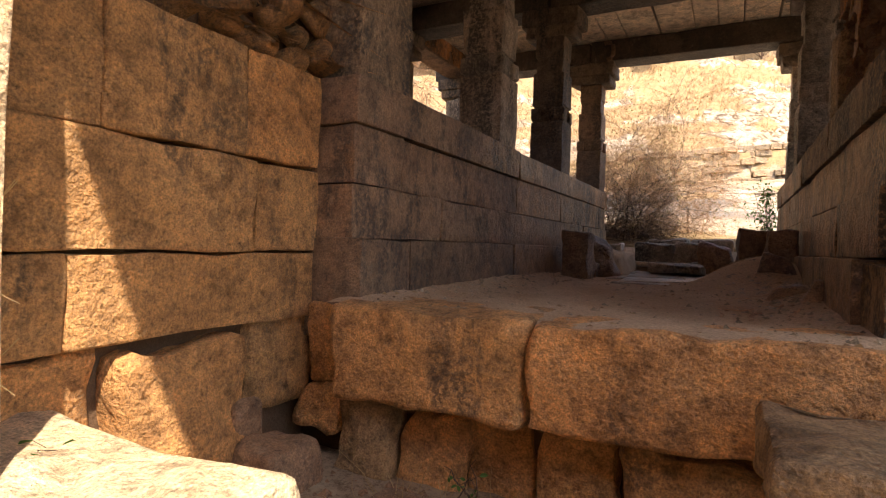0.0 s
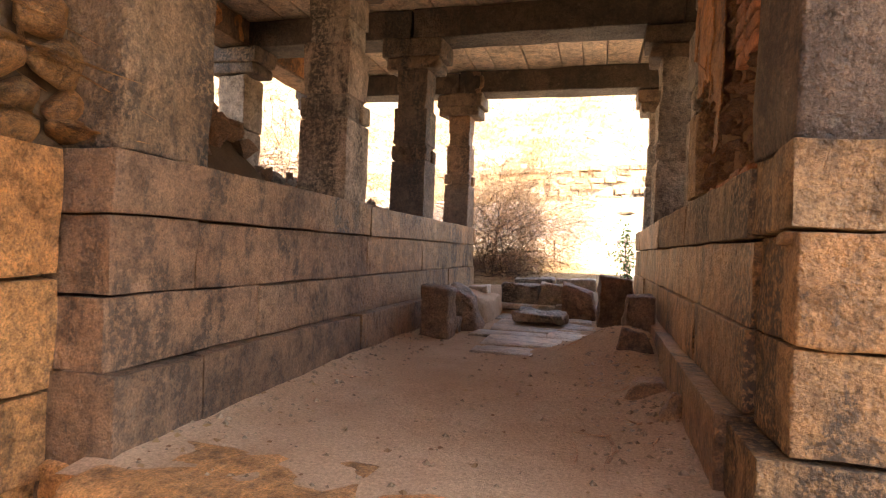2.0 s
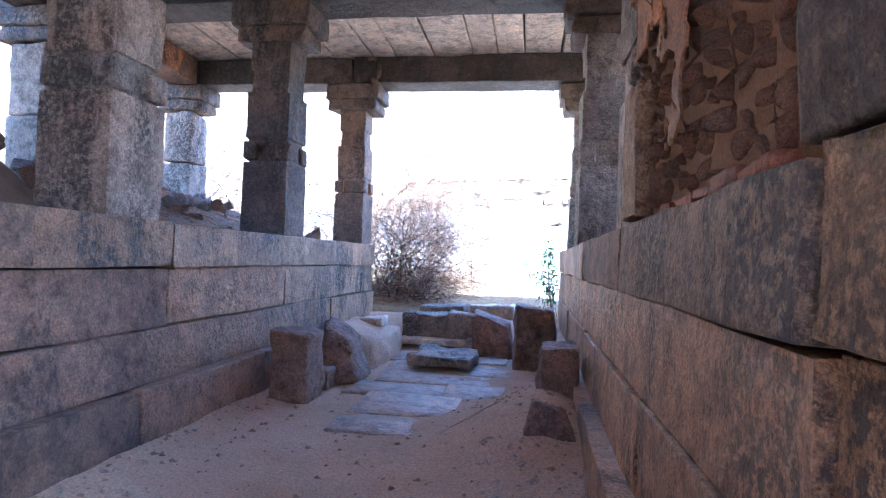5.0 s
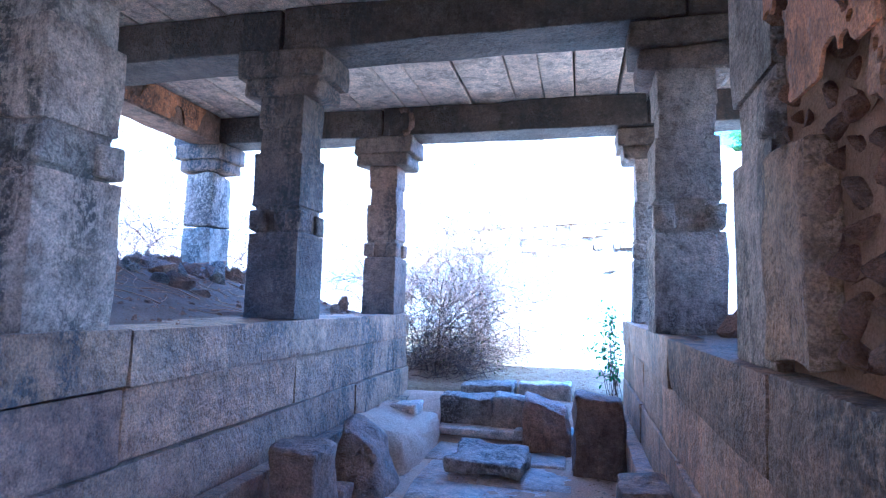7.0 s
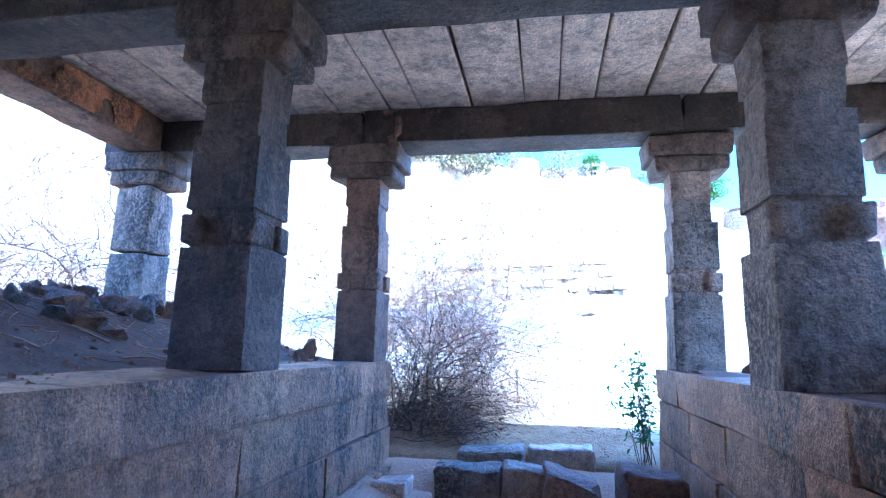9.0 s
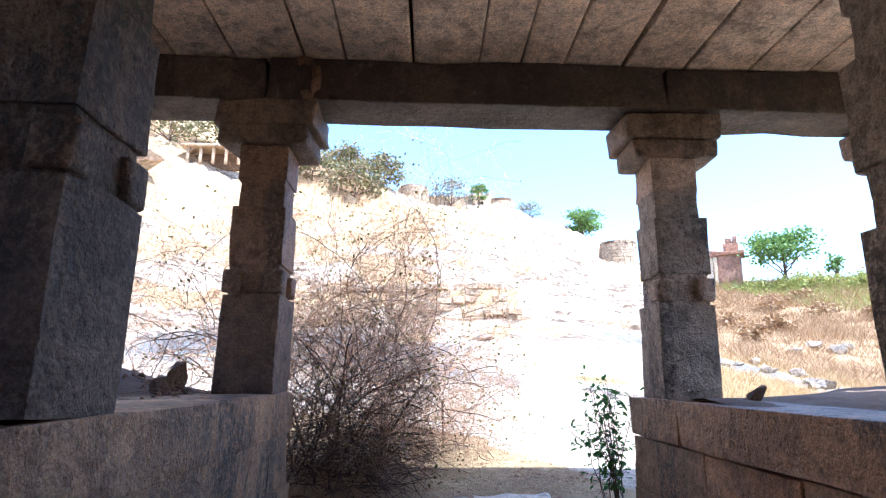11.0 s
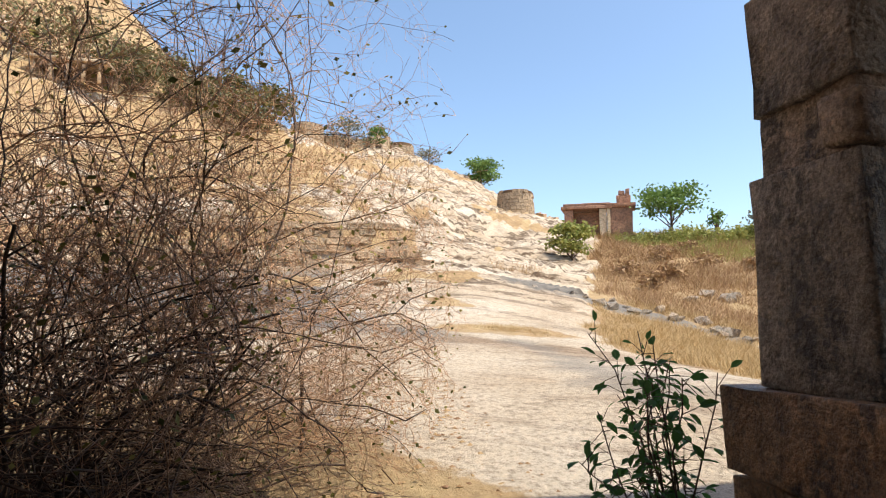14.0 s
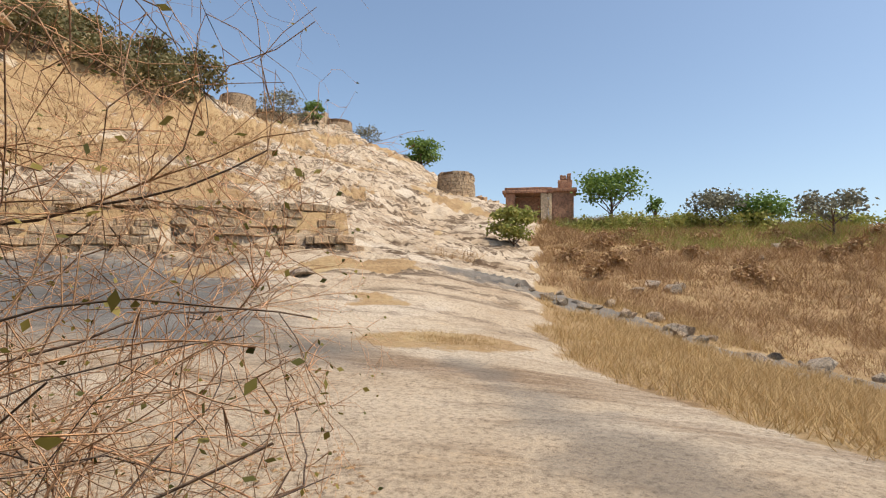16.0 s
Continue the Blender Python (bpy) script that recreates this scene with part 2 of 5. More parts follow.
def block_mesh(x0, x1, y0, y1, z0, z1, rnd, worn=0.02, jit=0.008, cuts=0, lump=0.0):
    """A dressed stone: a box with worn edges, slightly uneven; cuts and lump give a rough face."""
    bm = bmesh.new()
    vs = box(bm, x0, x1, y0, y1, z0, z1)
    for v in vs:
        v.co += Vector((rnd.uniform(-jit, jit), rnd.uniform(-jit, jit), rnd.uniform(-jit, jit)))
    w = min(worn, 0.3 * min(x1 - x0, y1 - y0, z1 - z0))
    bmesh.ops.bevel(bm, geom=bm.edges[:], offset=w, segments=2 if cuts else 1, profile=0.6, affect="EDGES")
    if cuts:
        big = [e for e in bm.edges if e.calc_length() > 0.12]
        bmesh.ops.subdivide_edges(bm, edges=big, cuts=cuts, use_grid_fill=True)
        bm.normal_update()
        off = Vector((rnd.random() * 50, rnd.random() * 50, rnd.random() * 50))
        for v in bm.verts:
            v.co += v.normal * lump * (noise.fractal(v.co * 3.2 + off, 1.0, 2.0, 4) - 0.25)
    return bm


def block(name, dims, material, parent, rnd, **kw):
    return link(name, block_mesh(*dims, rnd, **kw), material, parent, smooth=True)


def plain(name, dims, material, parent=None):
    bm = bmesh.new()
    box(bm, *dims)
    return link(name, bm, material, parent)


def split(a, b, mean, rnd, spread=0.35):
    """Cuts a..b into uneven lengths."""
    k = max(1, round((b - a) / mean))
    w = [1 + rnd.uniform(-spread, spread) for _ in range(k)]
    t, out = a, []
    for q in w:
        out.append((t, t + q * (b - a) / sum(w)))
        t = out[-1][1]
    return out


class Tubes:
    """Collects thin three-sided branches into one mesh."""

    def __init__(self):
        self.v, self.f = [], []

    def add(self, pts, r0, r1, sides=3):
        n, base = len(pts), len(self.v)
        for i, p in enumerate(pts):
            d = (pts[min(i + 1, n - 1)] - pts[max(i - 1, 0)])
            d = d.normalized() if d.length > 1e-6 else Vector((0, 0, 1))
            a = d.orthogonal().normalized()
            b = d.cross(a)
            r = r0 + (r1 - r0) * i / max(1, n - 1)
            for k in range(sides):
                q = 6.2832 * k / sides
                self.v.append(p + (a * math.cos(q) + b * math.sin(q)) * r)
        for i in range(n - 1):
            for k in range(sides):
                k2 = (k + 1) % sides
                self.f.append((base + i * sides + k, base + i * sides + k2, base + (i + 1) * sides + k2, base + (i + 1) * sides + k))

    def make(self, name, material, parent=None, label=""):
        me = bpy.data.meshes.new(name)
        me.from_pydata([tuple(v) for v in self.v], [], self.f)
        me.materials.append(material)
        me.shade_smooth()
        ob = new(name, me)
        ob.parent = parent
        if label:
            ob["label"] = label
        return ob


def plaster_patch(y0, y1, z0, z1, x, seed, cut, label, parent, step=0.015):
    """A broken sheet of plaster: an uneven outline, a real thickness."""
    bm = bmesh.new()
    ny, nz = int((y1 - y0) / step), int((z1 - z0) / step)
    vs = {}

    def v(i, j):
        if (i, j) not in vs:
            y, z = y0 + i * step, z0 + j * step
            vs[i, j] = bm.verts.new((x + 0.012 * noise.fractal(Vector((y * 3, z * 3, seed)), 1, 2, 3), y + 0.3 * step * noise.noise(Vector((y * 40, z * 40, seed))), z + 0.3 * step * noise.noise(Vector((y * 40, z * 40, seed + 9)))))
        return vs[i, j]
    for i in range(ny):
        for j in range(nz):
            u, w = (i + 0.5) / ny, (j + 0.5) / nz
            edge = min(u, 1 - u, w + 0.25, 1.2 - w) * 1.6
            if noise.fractal(Vector((i * step * 2.2, j * step * 1.6, seed)), 0.9, 2, 5) + edge > cut:
                bm.faces.new((v(i, j), v(i + 1, j), v(i + 1, j + 1), v(i, j + 1)))
    rim = [q for q in bm.verts if q.is_boundary]
    for _ in range(5):
        bmesh.ops.smooth_vert(bm, verts=rim, factor=0.5, use_axis_x=True, use_axis_y=True, use_axis_z=True)
    r = bmesh.ops.extrude_face_region(bm, geom=bm.faces[:])
    bmesh.ops.translate(bm, verts=[g for g in r["geom"] if isinstance(g, bmesh.types.BMVert)], vec=(0.009, 0, 0))
    bmesh.ops.recalc_face_normals(bm, faces=bm.faces[:])
    return link("plaster", bm, PLASTER, parent, label, smooth=False)


# ---- the passage: plinths, pillars, beams, ceiling
LEDGE = 1.40
CAPZ = 3.27
BEAM = 3.65
TOP = 4.03
ROWS_Y = (3.32, 5.6, 7.88, 10.4)
rg = random.Random(4)


def structure(name, label, category):
    return empty(name, label, category, "", "structure")


def course(parent, material, s, cuts_y, z0, z1, inner, deep=0.62, **kw):
    """One course of a long wall face at x = s * inner."""
    for a, b in zip(cuts_y[:-1], cuts_y[1:]):
        i = inner + rg.uniform(-0.01, 0.01)
        xs = sorted((s * i, s * (i + deep)))
        # near left blocks darker to paint the shade there; right top course has algae
        darkened = BROWN if s < 0 and a < 4.2 else PIER if s > 0 and z1 == LEDGE and b < 7.2 else material
        block("stone_block", (*xs, a + 0.002, b - 0.002, z0 + 0.001, z1 - 0.001), darkened, parent, rg, cuts=5, lump=0.014, worn=0.009, jit=0.005, **kw)


wl_ = structure("wall_left", "long plinth wall of weathered granite blocks along the passage", "wall")
plain("earth_fill", (-5.2, -1.5, 3.1, 10.7, -1.2, 1.33), EARTH, wl_)
course(wl_, WARM, -1, (2.95, 4.9, 5.96, 9.11, 10.78), 1.10, LEDGE, 1.35)
course(wl_, WARM, -1, (2.96, 3.55, 5.96, 7.74, 10.22, 10.76), 0.72, 1.10, 1.375)
course(wl_, WARM, -1, (2.93, 4.12, 5.73, 8.96, 10.77), 0.38, 0.72, 1.35)
course(wl_, WARM, -1, (2.9, 3.50, 5.58, 10.75), -0.25, 0.38, 1.25)
wr_ = structure("wall_right", "long plinth wall of brown granite blocks along the passage", "wall")
plain("earth_fill", (1.5, 4.4, 3.4, 10.7, -1.2, 1.33), EARTH, wr_)
course(wr_, WARM, 1, (3.52, 5.3, 7.1, 9.9, 10.77), 1.10, LEDGE, 1.36)
course(wr_, WARM, 1, (3.52, 6.3, 7.6, 8.7, 9.6, 10.75), 0.72, 1.10, 1.385)
course(wr_, WARM, 1, (3.52, 4.8, 7.0, 8.9, 10.76), 0.36, 0.72, 1.365)
course(wr_, WARM, 1, (3.52, 5.6, 7.8, 10.74), -0.25, 0.36, 1.27)


def pillar(x, y, z0, z1, material, label, w=0.46, tw=0.0):
    """A carved pillar: square blocks alternating with narrower cut-cornered necks."""
    p = empty("pillar", label, "pillar", "pillars of the hall")
    h = z1 - z0
    for a, b, ww, neck in ((0.0, 0.37, 1.0, 0), (0.37, 0.5, 0.88, 1), (0.5, 0.73, 0.98, 0), (0.73, 0.86, 0.85, 1), (0.86, 1.0, 0.92, 0)):
        t = w * ww * (1.03 - 0.08 * (a + b) / 2) / 2
        ox, oy = rg.uniform(-0.004, 0.004), rg.uniform(-0.004, 0.004)
        bl = block("shaft_neck" if neck else "shaft_block", (x - t + ox, x + t + ox, y - t + oy, y + t + oy, z0 + a * h - 0.012, z0 + b * h + 0.012), material, p, rg, cuts=3, lump=0.016, worn=0.014 if neck else 0.012, jit=0.006)
        neck1 = bl if a == 0.37 else (neck1 if a else None)
    for sx, sy in ((1, -1), (-1, -1), (1, 1)):
        t = w * 0.36
        block("corner_boss", (x + sx * t - 0.07, x + sx * t + 0.07, y + sy * t - 0.07, y + sy * t + 0.07, z0 + 0.385 * h, z0 + 0.475 * h), material, neck1, rg, worn=0.012)
    return p


def plain_pillar(x, y, z0, z1, material, label, w, d):
    p = empty("pillar", label, "pillar", "pillars of the hall")
    zc = z0 + (z1 - z0) * 0.62
    for a, b in ((z0, zc), (zc, z1)):
        block("shaft_block", (x - w / 2, x + w / 2, y - d / 2, y + d / 2, a - 0.004, b - 0.004), material, p, rg, cuts=6, lump=0.03, worn=0.03, jit=0.012)
    return p


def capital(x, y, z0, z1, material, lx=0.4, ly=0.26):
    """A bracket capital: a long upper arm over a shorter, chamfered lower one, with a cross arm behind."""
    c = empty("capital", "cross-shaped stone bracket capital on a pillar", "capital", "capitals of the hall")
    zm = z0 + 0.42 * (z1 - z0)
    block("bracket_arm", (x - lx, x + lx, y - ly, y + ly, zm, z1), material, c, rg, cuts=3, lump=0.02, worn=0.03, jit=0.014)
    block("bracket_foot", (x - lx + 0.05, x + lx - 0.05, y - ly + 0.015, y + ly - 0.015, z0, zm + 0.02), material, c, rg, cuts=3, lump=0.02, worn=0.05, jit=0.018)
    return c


plain_pillar(-1.74, 3.34, LEDGE, BEAM, PIER, "thick plain stone pier streaked black with algae", 0.7, 0.62)
plain_pillar(1.8, 3.36, LEDGE + 0.02, BEAM, SOOT, "thick plain stone pier streaked black with algae", 0.82, 0.5)
for y in ROWS_Y[1:]:
    for x in (-1.6, 1.585):
        if y > 10 and x > 0:
            x, y = 1.665, y + 0.06
        if y < 6 and x > 0:
            x = 1.64
        # left inner pillars get a darker stone, for soot and for their shaded fronts
        darkened = x < 0 and y > 7
        pillar(x, y, LEDGE, CAPZ, (BROWN if y > 10 else SOOT) if darkened else GREY, "carved brown granite pillar darkened for soot and shade" if darkened else "carved grey granite pillar standing on the plinth edge", 0.43 if y > 10 else 0.46)
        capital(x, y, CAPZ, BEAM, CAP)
for x, y in ((-4.15, 5.6), (-4.15, 7.75), (-4.25, 10.35), (3.75, 5.6), (3.75, 7.88), (3.75, 10.4)):
    plain_pillar(x, y, 1.3, CAPZ, GREY, "plain square granite pillar of the outer row", 0.44, 0.44)
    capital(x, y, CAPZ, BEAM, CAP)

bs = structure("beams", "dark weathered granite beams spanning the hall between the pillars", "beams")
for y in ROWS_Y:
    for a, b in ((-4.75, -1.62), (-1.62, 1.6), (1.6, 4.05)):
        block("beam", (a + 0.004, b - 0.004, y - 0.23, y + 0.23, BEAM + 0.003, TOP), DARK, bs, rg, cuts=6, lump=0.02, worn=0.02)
for x in (-4.2, 3.75):
    for a, b in zip(ROWS_Y[:-1], ROWS_Y[1:]):
        block("beam", (x - 0.22, x + 0.22, a + 0.235, b - 0.235, BEAM + 0.003, TOP), BROWN, bs, rg, cuts=6, lump=0.02, worn=0.02)

cs = empty("carved_scroll", "broken carved stone scroll above a capital", "carving")
for x0, turn in ((-1.32, 1),):
    tb = Tubes()
    tb.add([Vector((x0 + turn * (0.0 + 0.11 * math.sin(a)), 10.13, 3.82 + 0.16 * math.cos(a))) for a in (-0.5, 0.0, 0.5, 1.0, 1.5, 2.0, 2.6, 3.1)], 0.035, 0.045, 6)
    tb.make("scroll", BROWN, cs)
plaster_patch(8.2, 10.1, 3.67, 4.02, -3.96, 5, 0.3, "flaking red plaster", bs)
plaster_patch(5.9, 7.5, 3.67, 4.02, -3.96, 15, 0.45, "flaking red plaster", bs)

bm = bmesh.new()
for ya, yb in ((0.24, 3.32), (3.32, 5.6), (5.6, 7.88), (7.88, 10.75)):
    for xa, xb in split(-4.8, 4.1, 0.46, rg, 0.25):
        dz = rg.uniform(0, 0.025)
        t = block_mesh(xa + 0.007, xb - 0.007, ya + 0.002, yb - 0.002, TOP + dz, TOP + 0.2, rg, worn=0.02, jit=0.008, cuts=3, lump=0.015)
        me = bpy.data.meshes.new("slab")
        t.to_mesh(me)
        t.free()
        bm.from_mesh(me)
        bpy.data.meshes.remove(me)
tagged(link("ceiling", bm, SLAB, smooth=True), "flat ceiling of pale granite slabs laid side by side", "ceiling", "", "structure")
# front end over the approach is unseen; its edge is set to shade the step
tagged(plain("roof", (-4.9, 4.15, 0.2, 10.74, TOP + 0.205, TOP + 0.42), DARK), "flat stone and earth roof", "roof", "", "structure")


# ---- stones and rubble
def hull(rnd, n=13, flat=1.0):
    bm = bmesh.new()
    for _ in range(n):
        v = Vector((rnd.gauss(0, 1), rnd.gauss(0, 1), rnd.gauss(0, 1))).normalized() * rnd.uniform(0.8, 1.05)
        bm.verts.new((v.x, v.y, v.z * flat))
    r = bmesh.ops.convex_hull(bm, input=bm.verts)
    bmesh.ops.delete(bm, geom=[g for g in r["geom_interior"] if isinstance(g, bmesh.types.BMVert)], context="VERTS")
    return bm


def stone_variants(material, n, seed, points=13, rounded=False):
    rnd, out = random.Random(seed), []
    for _ in range(n):
        bm = hull(rnd, points)
        if rounded:
            bmesh.ops.bevel(bm, geom=bm.edges[:], offset=0.13, segments=1, affect="EDGES", profile=0.6)
        me = bpy.data.meshes.new("stone")
        bm.to_mesh(me)
        bm.free()
        me.materials.append(material)
        if rounded:
            me.shade_smooth()
        out.append(me)
    return out


def put(name, me, at, size, rnd, parent=None, tilt=180):
    ob = new(name, me)
    ob.parent = parent
    ob.matrix_world = Matrix.LocRotScale(at, Euler([radians(rnd.uniform(-tilt, tilt)) for _ in range(2)] + [rnd.uniform(0, 6.28)]), size if isinstance(size, tuple) else (size, size * rnd.uniform(0.75, 1.1), size * rnd.uniform(0.55, 0.9)))
    return ob


def boulder(name, corners, material, label, category="stone", group="", seed=0, lump=0.04, worn=0.03):
    """A broken block: hull of eight or more corners with worn, chipped edges."""
    bm = bmesh.new()
    for c in corners:
        bm.verts.new(c)
    bmesh.ops.convex_hull(bm, input=bm.verts)
    bmesh.ops.dissolve_limit(bm, angle_limit=0.05, verts=bm.verts[:], edges=bm.edges[:])
    bmesh.ops.bevel(bm, geom=bm.edges[:], offset=worn, segments=2, profile=0.6, affect="EDGES")
    bmesh.ops.triangulate(bm, faces=bm.faces[:])
    for _ in range(3):
        bmesh.ops.subdivide_edges(bm, edges=[e for e in bm.edges if e.calc_length() > 0.09], cuts=1)
        bmesh.ops.triangulate(bm, faces=bm.faces[:])
    bm.normal_update()
    off = Vector((seed * 3.1, seed * 1.7, 0))
    for v in bm.verts:
        v.co += v.normal * lump * (noise.fractal(v.co * 4 + off, 1, 2, 4) + 0.7 * noise.noise(v.co * 1.7 + off))
    return tagged(link(name, bm, material, smooth=True), label, category, group)


def prism(x0, x1, y0, y1, z0, z1, lean=(0, 0), taper=0.0, skew=0.0):
    """Eight corners of a leaning, tapering block."""
    c = []
    for z, k in ((z0, 0), (z1, 1)):
        for x, y in ((x0, y0), (x1, y0), (x1, y1), (x0, y1)):
            cx, cy = (x0 + x1) / 2, (y0 + y1) / 2
            c.append((cx + (x - cx) * (1 - taper * k) + lean[0] * k, cy + (y - cy) * (1 - taper * k) + lean[1] * k, z + skew * k * (x - cx)))
    return c


boulder("stone_post", prism(-1.14, -0.84, 7.0, 7.36, -0.05, 0.57, taper=-0.12, skew=-0.12), BROWN, "upright broken stone post standing in the dirt", "stone", seed=1)
boulder("fallen_stone", prism(-1.12, -0.64, 7.75, 8.4, -0.05, 0.5, lean=(-0.04, 0.1), taper=0.3, skew=-0.35), BROWN, "rounded fallen stone lying against the plinth", "stone", seed=2, worn=0.1)
boulder("fallen_stone", prism(-1.05, -0.82, 7.48, 7.7, -0.03, 0.18), BROWN, "small fallen stone between two larger ones", "stone", seed=3)
boulder("flat_stone", prism(-1.15, -0.85, 9.45, 9.75, 0.33, 0.46, skew=0.08), FLAG, "flat pale stone lying on the earth bank", "stone", seed=4, worn=0.03)
boulder("earth_bank", prism(-1.35, -0.66, 8.5, 9.95, -0.1, 0.38, taper=0.15, skew=-0.25), DIRT, "bank of dry earth beside the plinth", "earth bank", seed=5, worn=0.1)
boulder("loose_slab", prism(-0.32, 0.36, 8.55, 9.35, 0.05, 0.17, skew=-0.05), GREY, "loose stone slab tilted on the paving", "slab", seed=6, worn=0.03)
boulder("step_stone", prism(-0.72, -0.12, 10.0, 10.45, 0.1, 0.49), GREY, "dressed step stone at the way out", "step", "step stones", seed=7, worn=0.04)
boulder("step_stone", prism(-0.1, 0.28, 9.98, 10.42, 0.1, 0.51), GREY, "dressed step stone at the way out", "step", "step stones", seed=8, worn=0.04)
boulder("step_stone", prism(-0.6, 0.05, 10.5, 10.95, 0.3, 0.57, skew=0.05), GREY, "dressed step stone at the way out", "step", "step stones", seed=9, worn=0.04)
boulder("step_stone", prism(0.1, 0.75, 10.72, 11.15, 0.3, 0.58), FLAG, "dressed step stone at the way out", "step", "step stones", seed=19, worn=0.04)
boulder("leaning_block", prism(0.24, 0.76, 9.6, 10.2, 0.02, 0.5, lean=(-0.02, 0.12), taper=0.12, skew=-0.3), BROWN, "large squared block leaning on its edge", "stone", seed=10)
boulder("upright_block", prism(0.8, 1.26, 8.98, 9.5, -0.02, 0.7, lean=(0.0, 0.05), taper=0.06, skew=-0.12), BROWN, "squared block standing upright by the plinth", "stone", seed=11)
boulder("short_block", prism(1.04, 1.33, 6.68, 7.08, 0.2, 0.62, taper=0.05), BROWN, "short squared block half sunk in dirt", "stone", seed=12)
boulder("fallen_stone", prism(0.98, 1.24, 4.95, 5.3, -0.02, 0.13, lean=(0.04, 0.08), taper=0.2, skew=0.2), WARM, "broken stone lying in the dirt", "stone", seed=13)
boulder("leaning_stone", prism(1.14, 1.26, 4.4, 4.7, -0.03, 0.2, lean=(0.05, 0), taper=0.45), WARM, "thin stone chip leaning on the base course", "stone", seed=14, worn=0.02)
boulder("fallen_stone", prism(0.92, 1.26, 5.95, 6.3, 0.1, 0.36, taper=0.35, skew=-0.2), BROWN, "broken stone lying on the dirt heap", "stone", seed=15)


def grid_sheet(name, x0, x1, y0, y1, step, height, material, label, cat):
    nx, ny = int((x1 - x0) / step) + 1, int((y1 - y0) / step) + 1
    vs = [(x0 + (x1 - x0) * i / (nx - 1), y0 + (y1 - y0) * j / (ny - 1)) for j in range(ny) for i in range(nx)]
    fs = [(j * nx + i, j * nx + i + 1, (j + 1) * nx + i + 1, (j + 1) * nx + i) for j in range(ny - 1) for i in range(nx - 1)]
    me = bpy.data.meshes.new(name)
    me.from_pydata([(x, y, height(x, y)) for x, y in vs], [], fs)
    me.materials.append(material)
    me.shade_smooth()
    return tagged(new(name, me), label, cat, "", "structure")


def bell(x, y, cx, cy, rx, ry):
    return math.exp(-((x - cx) / rx) ** 2 - ((y - cy) / ry) ** 2)


def floor_h(x, y):
    h = 0.025 * noise.fractal(Vector((x * 0.8, y * 0.8, 3)), 1, 2, 4) + 0.008 * noise.fractal(Vector((x * 6, y * 6, 3)), 1, 2, 3)
    h += 0.3 * bell(x, y, 1.1, 6.6, 0.5, 0.75) + 0.1 * bell(x, y, 0.75, 6.3, 0.4, 0.5) + 0.1 * bell(x, y, 1.3, 4.9, 0.25, 1.2) + 0.07 * bell(x, y, -1.3, 5.5, 0.2, 2.5)
    h += 0.4 * min(1, max(0, (y - 9.7) / 0.9))
    if y < 2.95:
        h -= (2.95 - y) * 0.12
    return h


grid_sheet("floor", -1.4, 1.42, 2.76, 10.9, 0.07, floor_h, DIRT, "trodden dirt floor of the passage", "floor")


def mound_h(x, y):
    k = min(1, max(0, (-x - 1.8) / 2.2))
    return 1.385 + 0.5 * k * k * (3 - 2 * k) * min(1, max(0.2, (y - 4) / 3)) + 0.05 * noise.fractal(Vector((x * 1.6, y * 1.6, 9)), 1, 2, 5) * min(1, max(0, (-x - 1.5) * 2))


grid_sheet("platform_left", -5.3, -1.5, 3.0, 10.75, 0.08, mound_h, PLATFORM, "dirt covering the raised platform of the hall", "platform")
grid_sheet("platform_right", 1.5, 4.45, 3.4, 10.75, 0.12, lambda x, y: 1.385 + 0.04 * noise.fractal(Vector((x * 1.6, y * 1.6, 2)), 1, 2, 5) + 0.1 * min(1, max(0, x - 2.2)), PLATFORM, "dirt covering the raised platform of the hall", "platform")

# paving near the way out
pv = structure("paving", "worn grey flagstones laid in the passage floor", "paving")
rp = random.Random(8)
yy = 6.35
while yy < 10.0:
    d = rp.uniform(0.42, 0.75)
    xa = -0.62 + rp.uniform(-0.1, 0.1) if yy > 7 else -0.45
    xe = 0.75 + rp.uniform(-0.15, 0.15) if yy > 7.2 else 0.4
    for a, b in split(xa, xe, 0.8, rp, 0.45):
        z = floor_h((a + b) / 2, yy + d / 2) + 0.02 + rp.uniform(-0.006, 0.006)
        block("flagstone", (a + 0.005, b - 0.005, yy + 0.005, yy + d - 0.005, z - 0.09, z), FLAG, pv, rp, worn=0.012, jit=0.022)
    yy += d

# ---- right infill wall: rubble core, brick, flaking plaster
iw = structure("wall_infill", "rubble and brick infill wall with flaking orange plaster", "wall")
plain("core", (1.455, 2.1, 3.6, 5.365, LEDGE, BEAM + 0.3), MUD, iw)
ri = random.Random(21)
PEB = stone_variants(RUBBLE, 7, 5, 12, True)
z = 1.5
while z < 3.95:
    y = 3.68 + ri.uniform(0, 0.1)
    while y < 5.32:
        r = ri.uniform(0.03, 0.075) if z < 3.1 else ri.uniform(0.06, 0.11)
        put("rubble_stone", ri.choice(PEB), (1.45, y + r, z + ri.uniform(-0.02, 0.02)), (r * 0.75, r * 1.15, r * 0.85), ri, iw, 25)
        y += 2 * r + ri.uniform(0, 0.05)
    z += ri.uniform(0.075, 0.1) if z < 3.1 else 0.13
for i in range(11):
    z = 1.98 + i * 0.085
    for k in range(2):
        y = 3.7 + k * 0.2 + ri.uniform(-0.02, 0.02)
        block("brick", (1.4, 1.52, y, y + 0.19, z, z + 0.068), BRICK, iw, ri, worn=0.008)
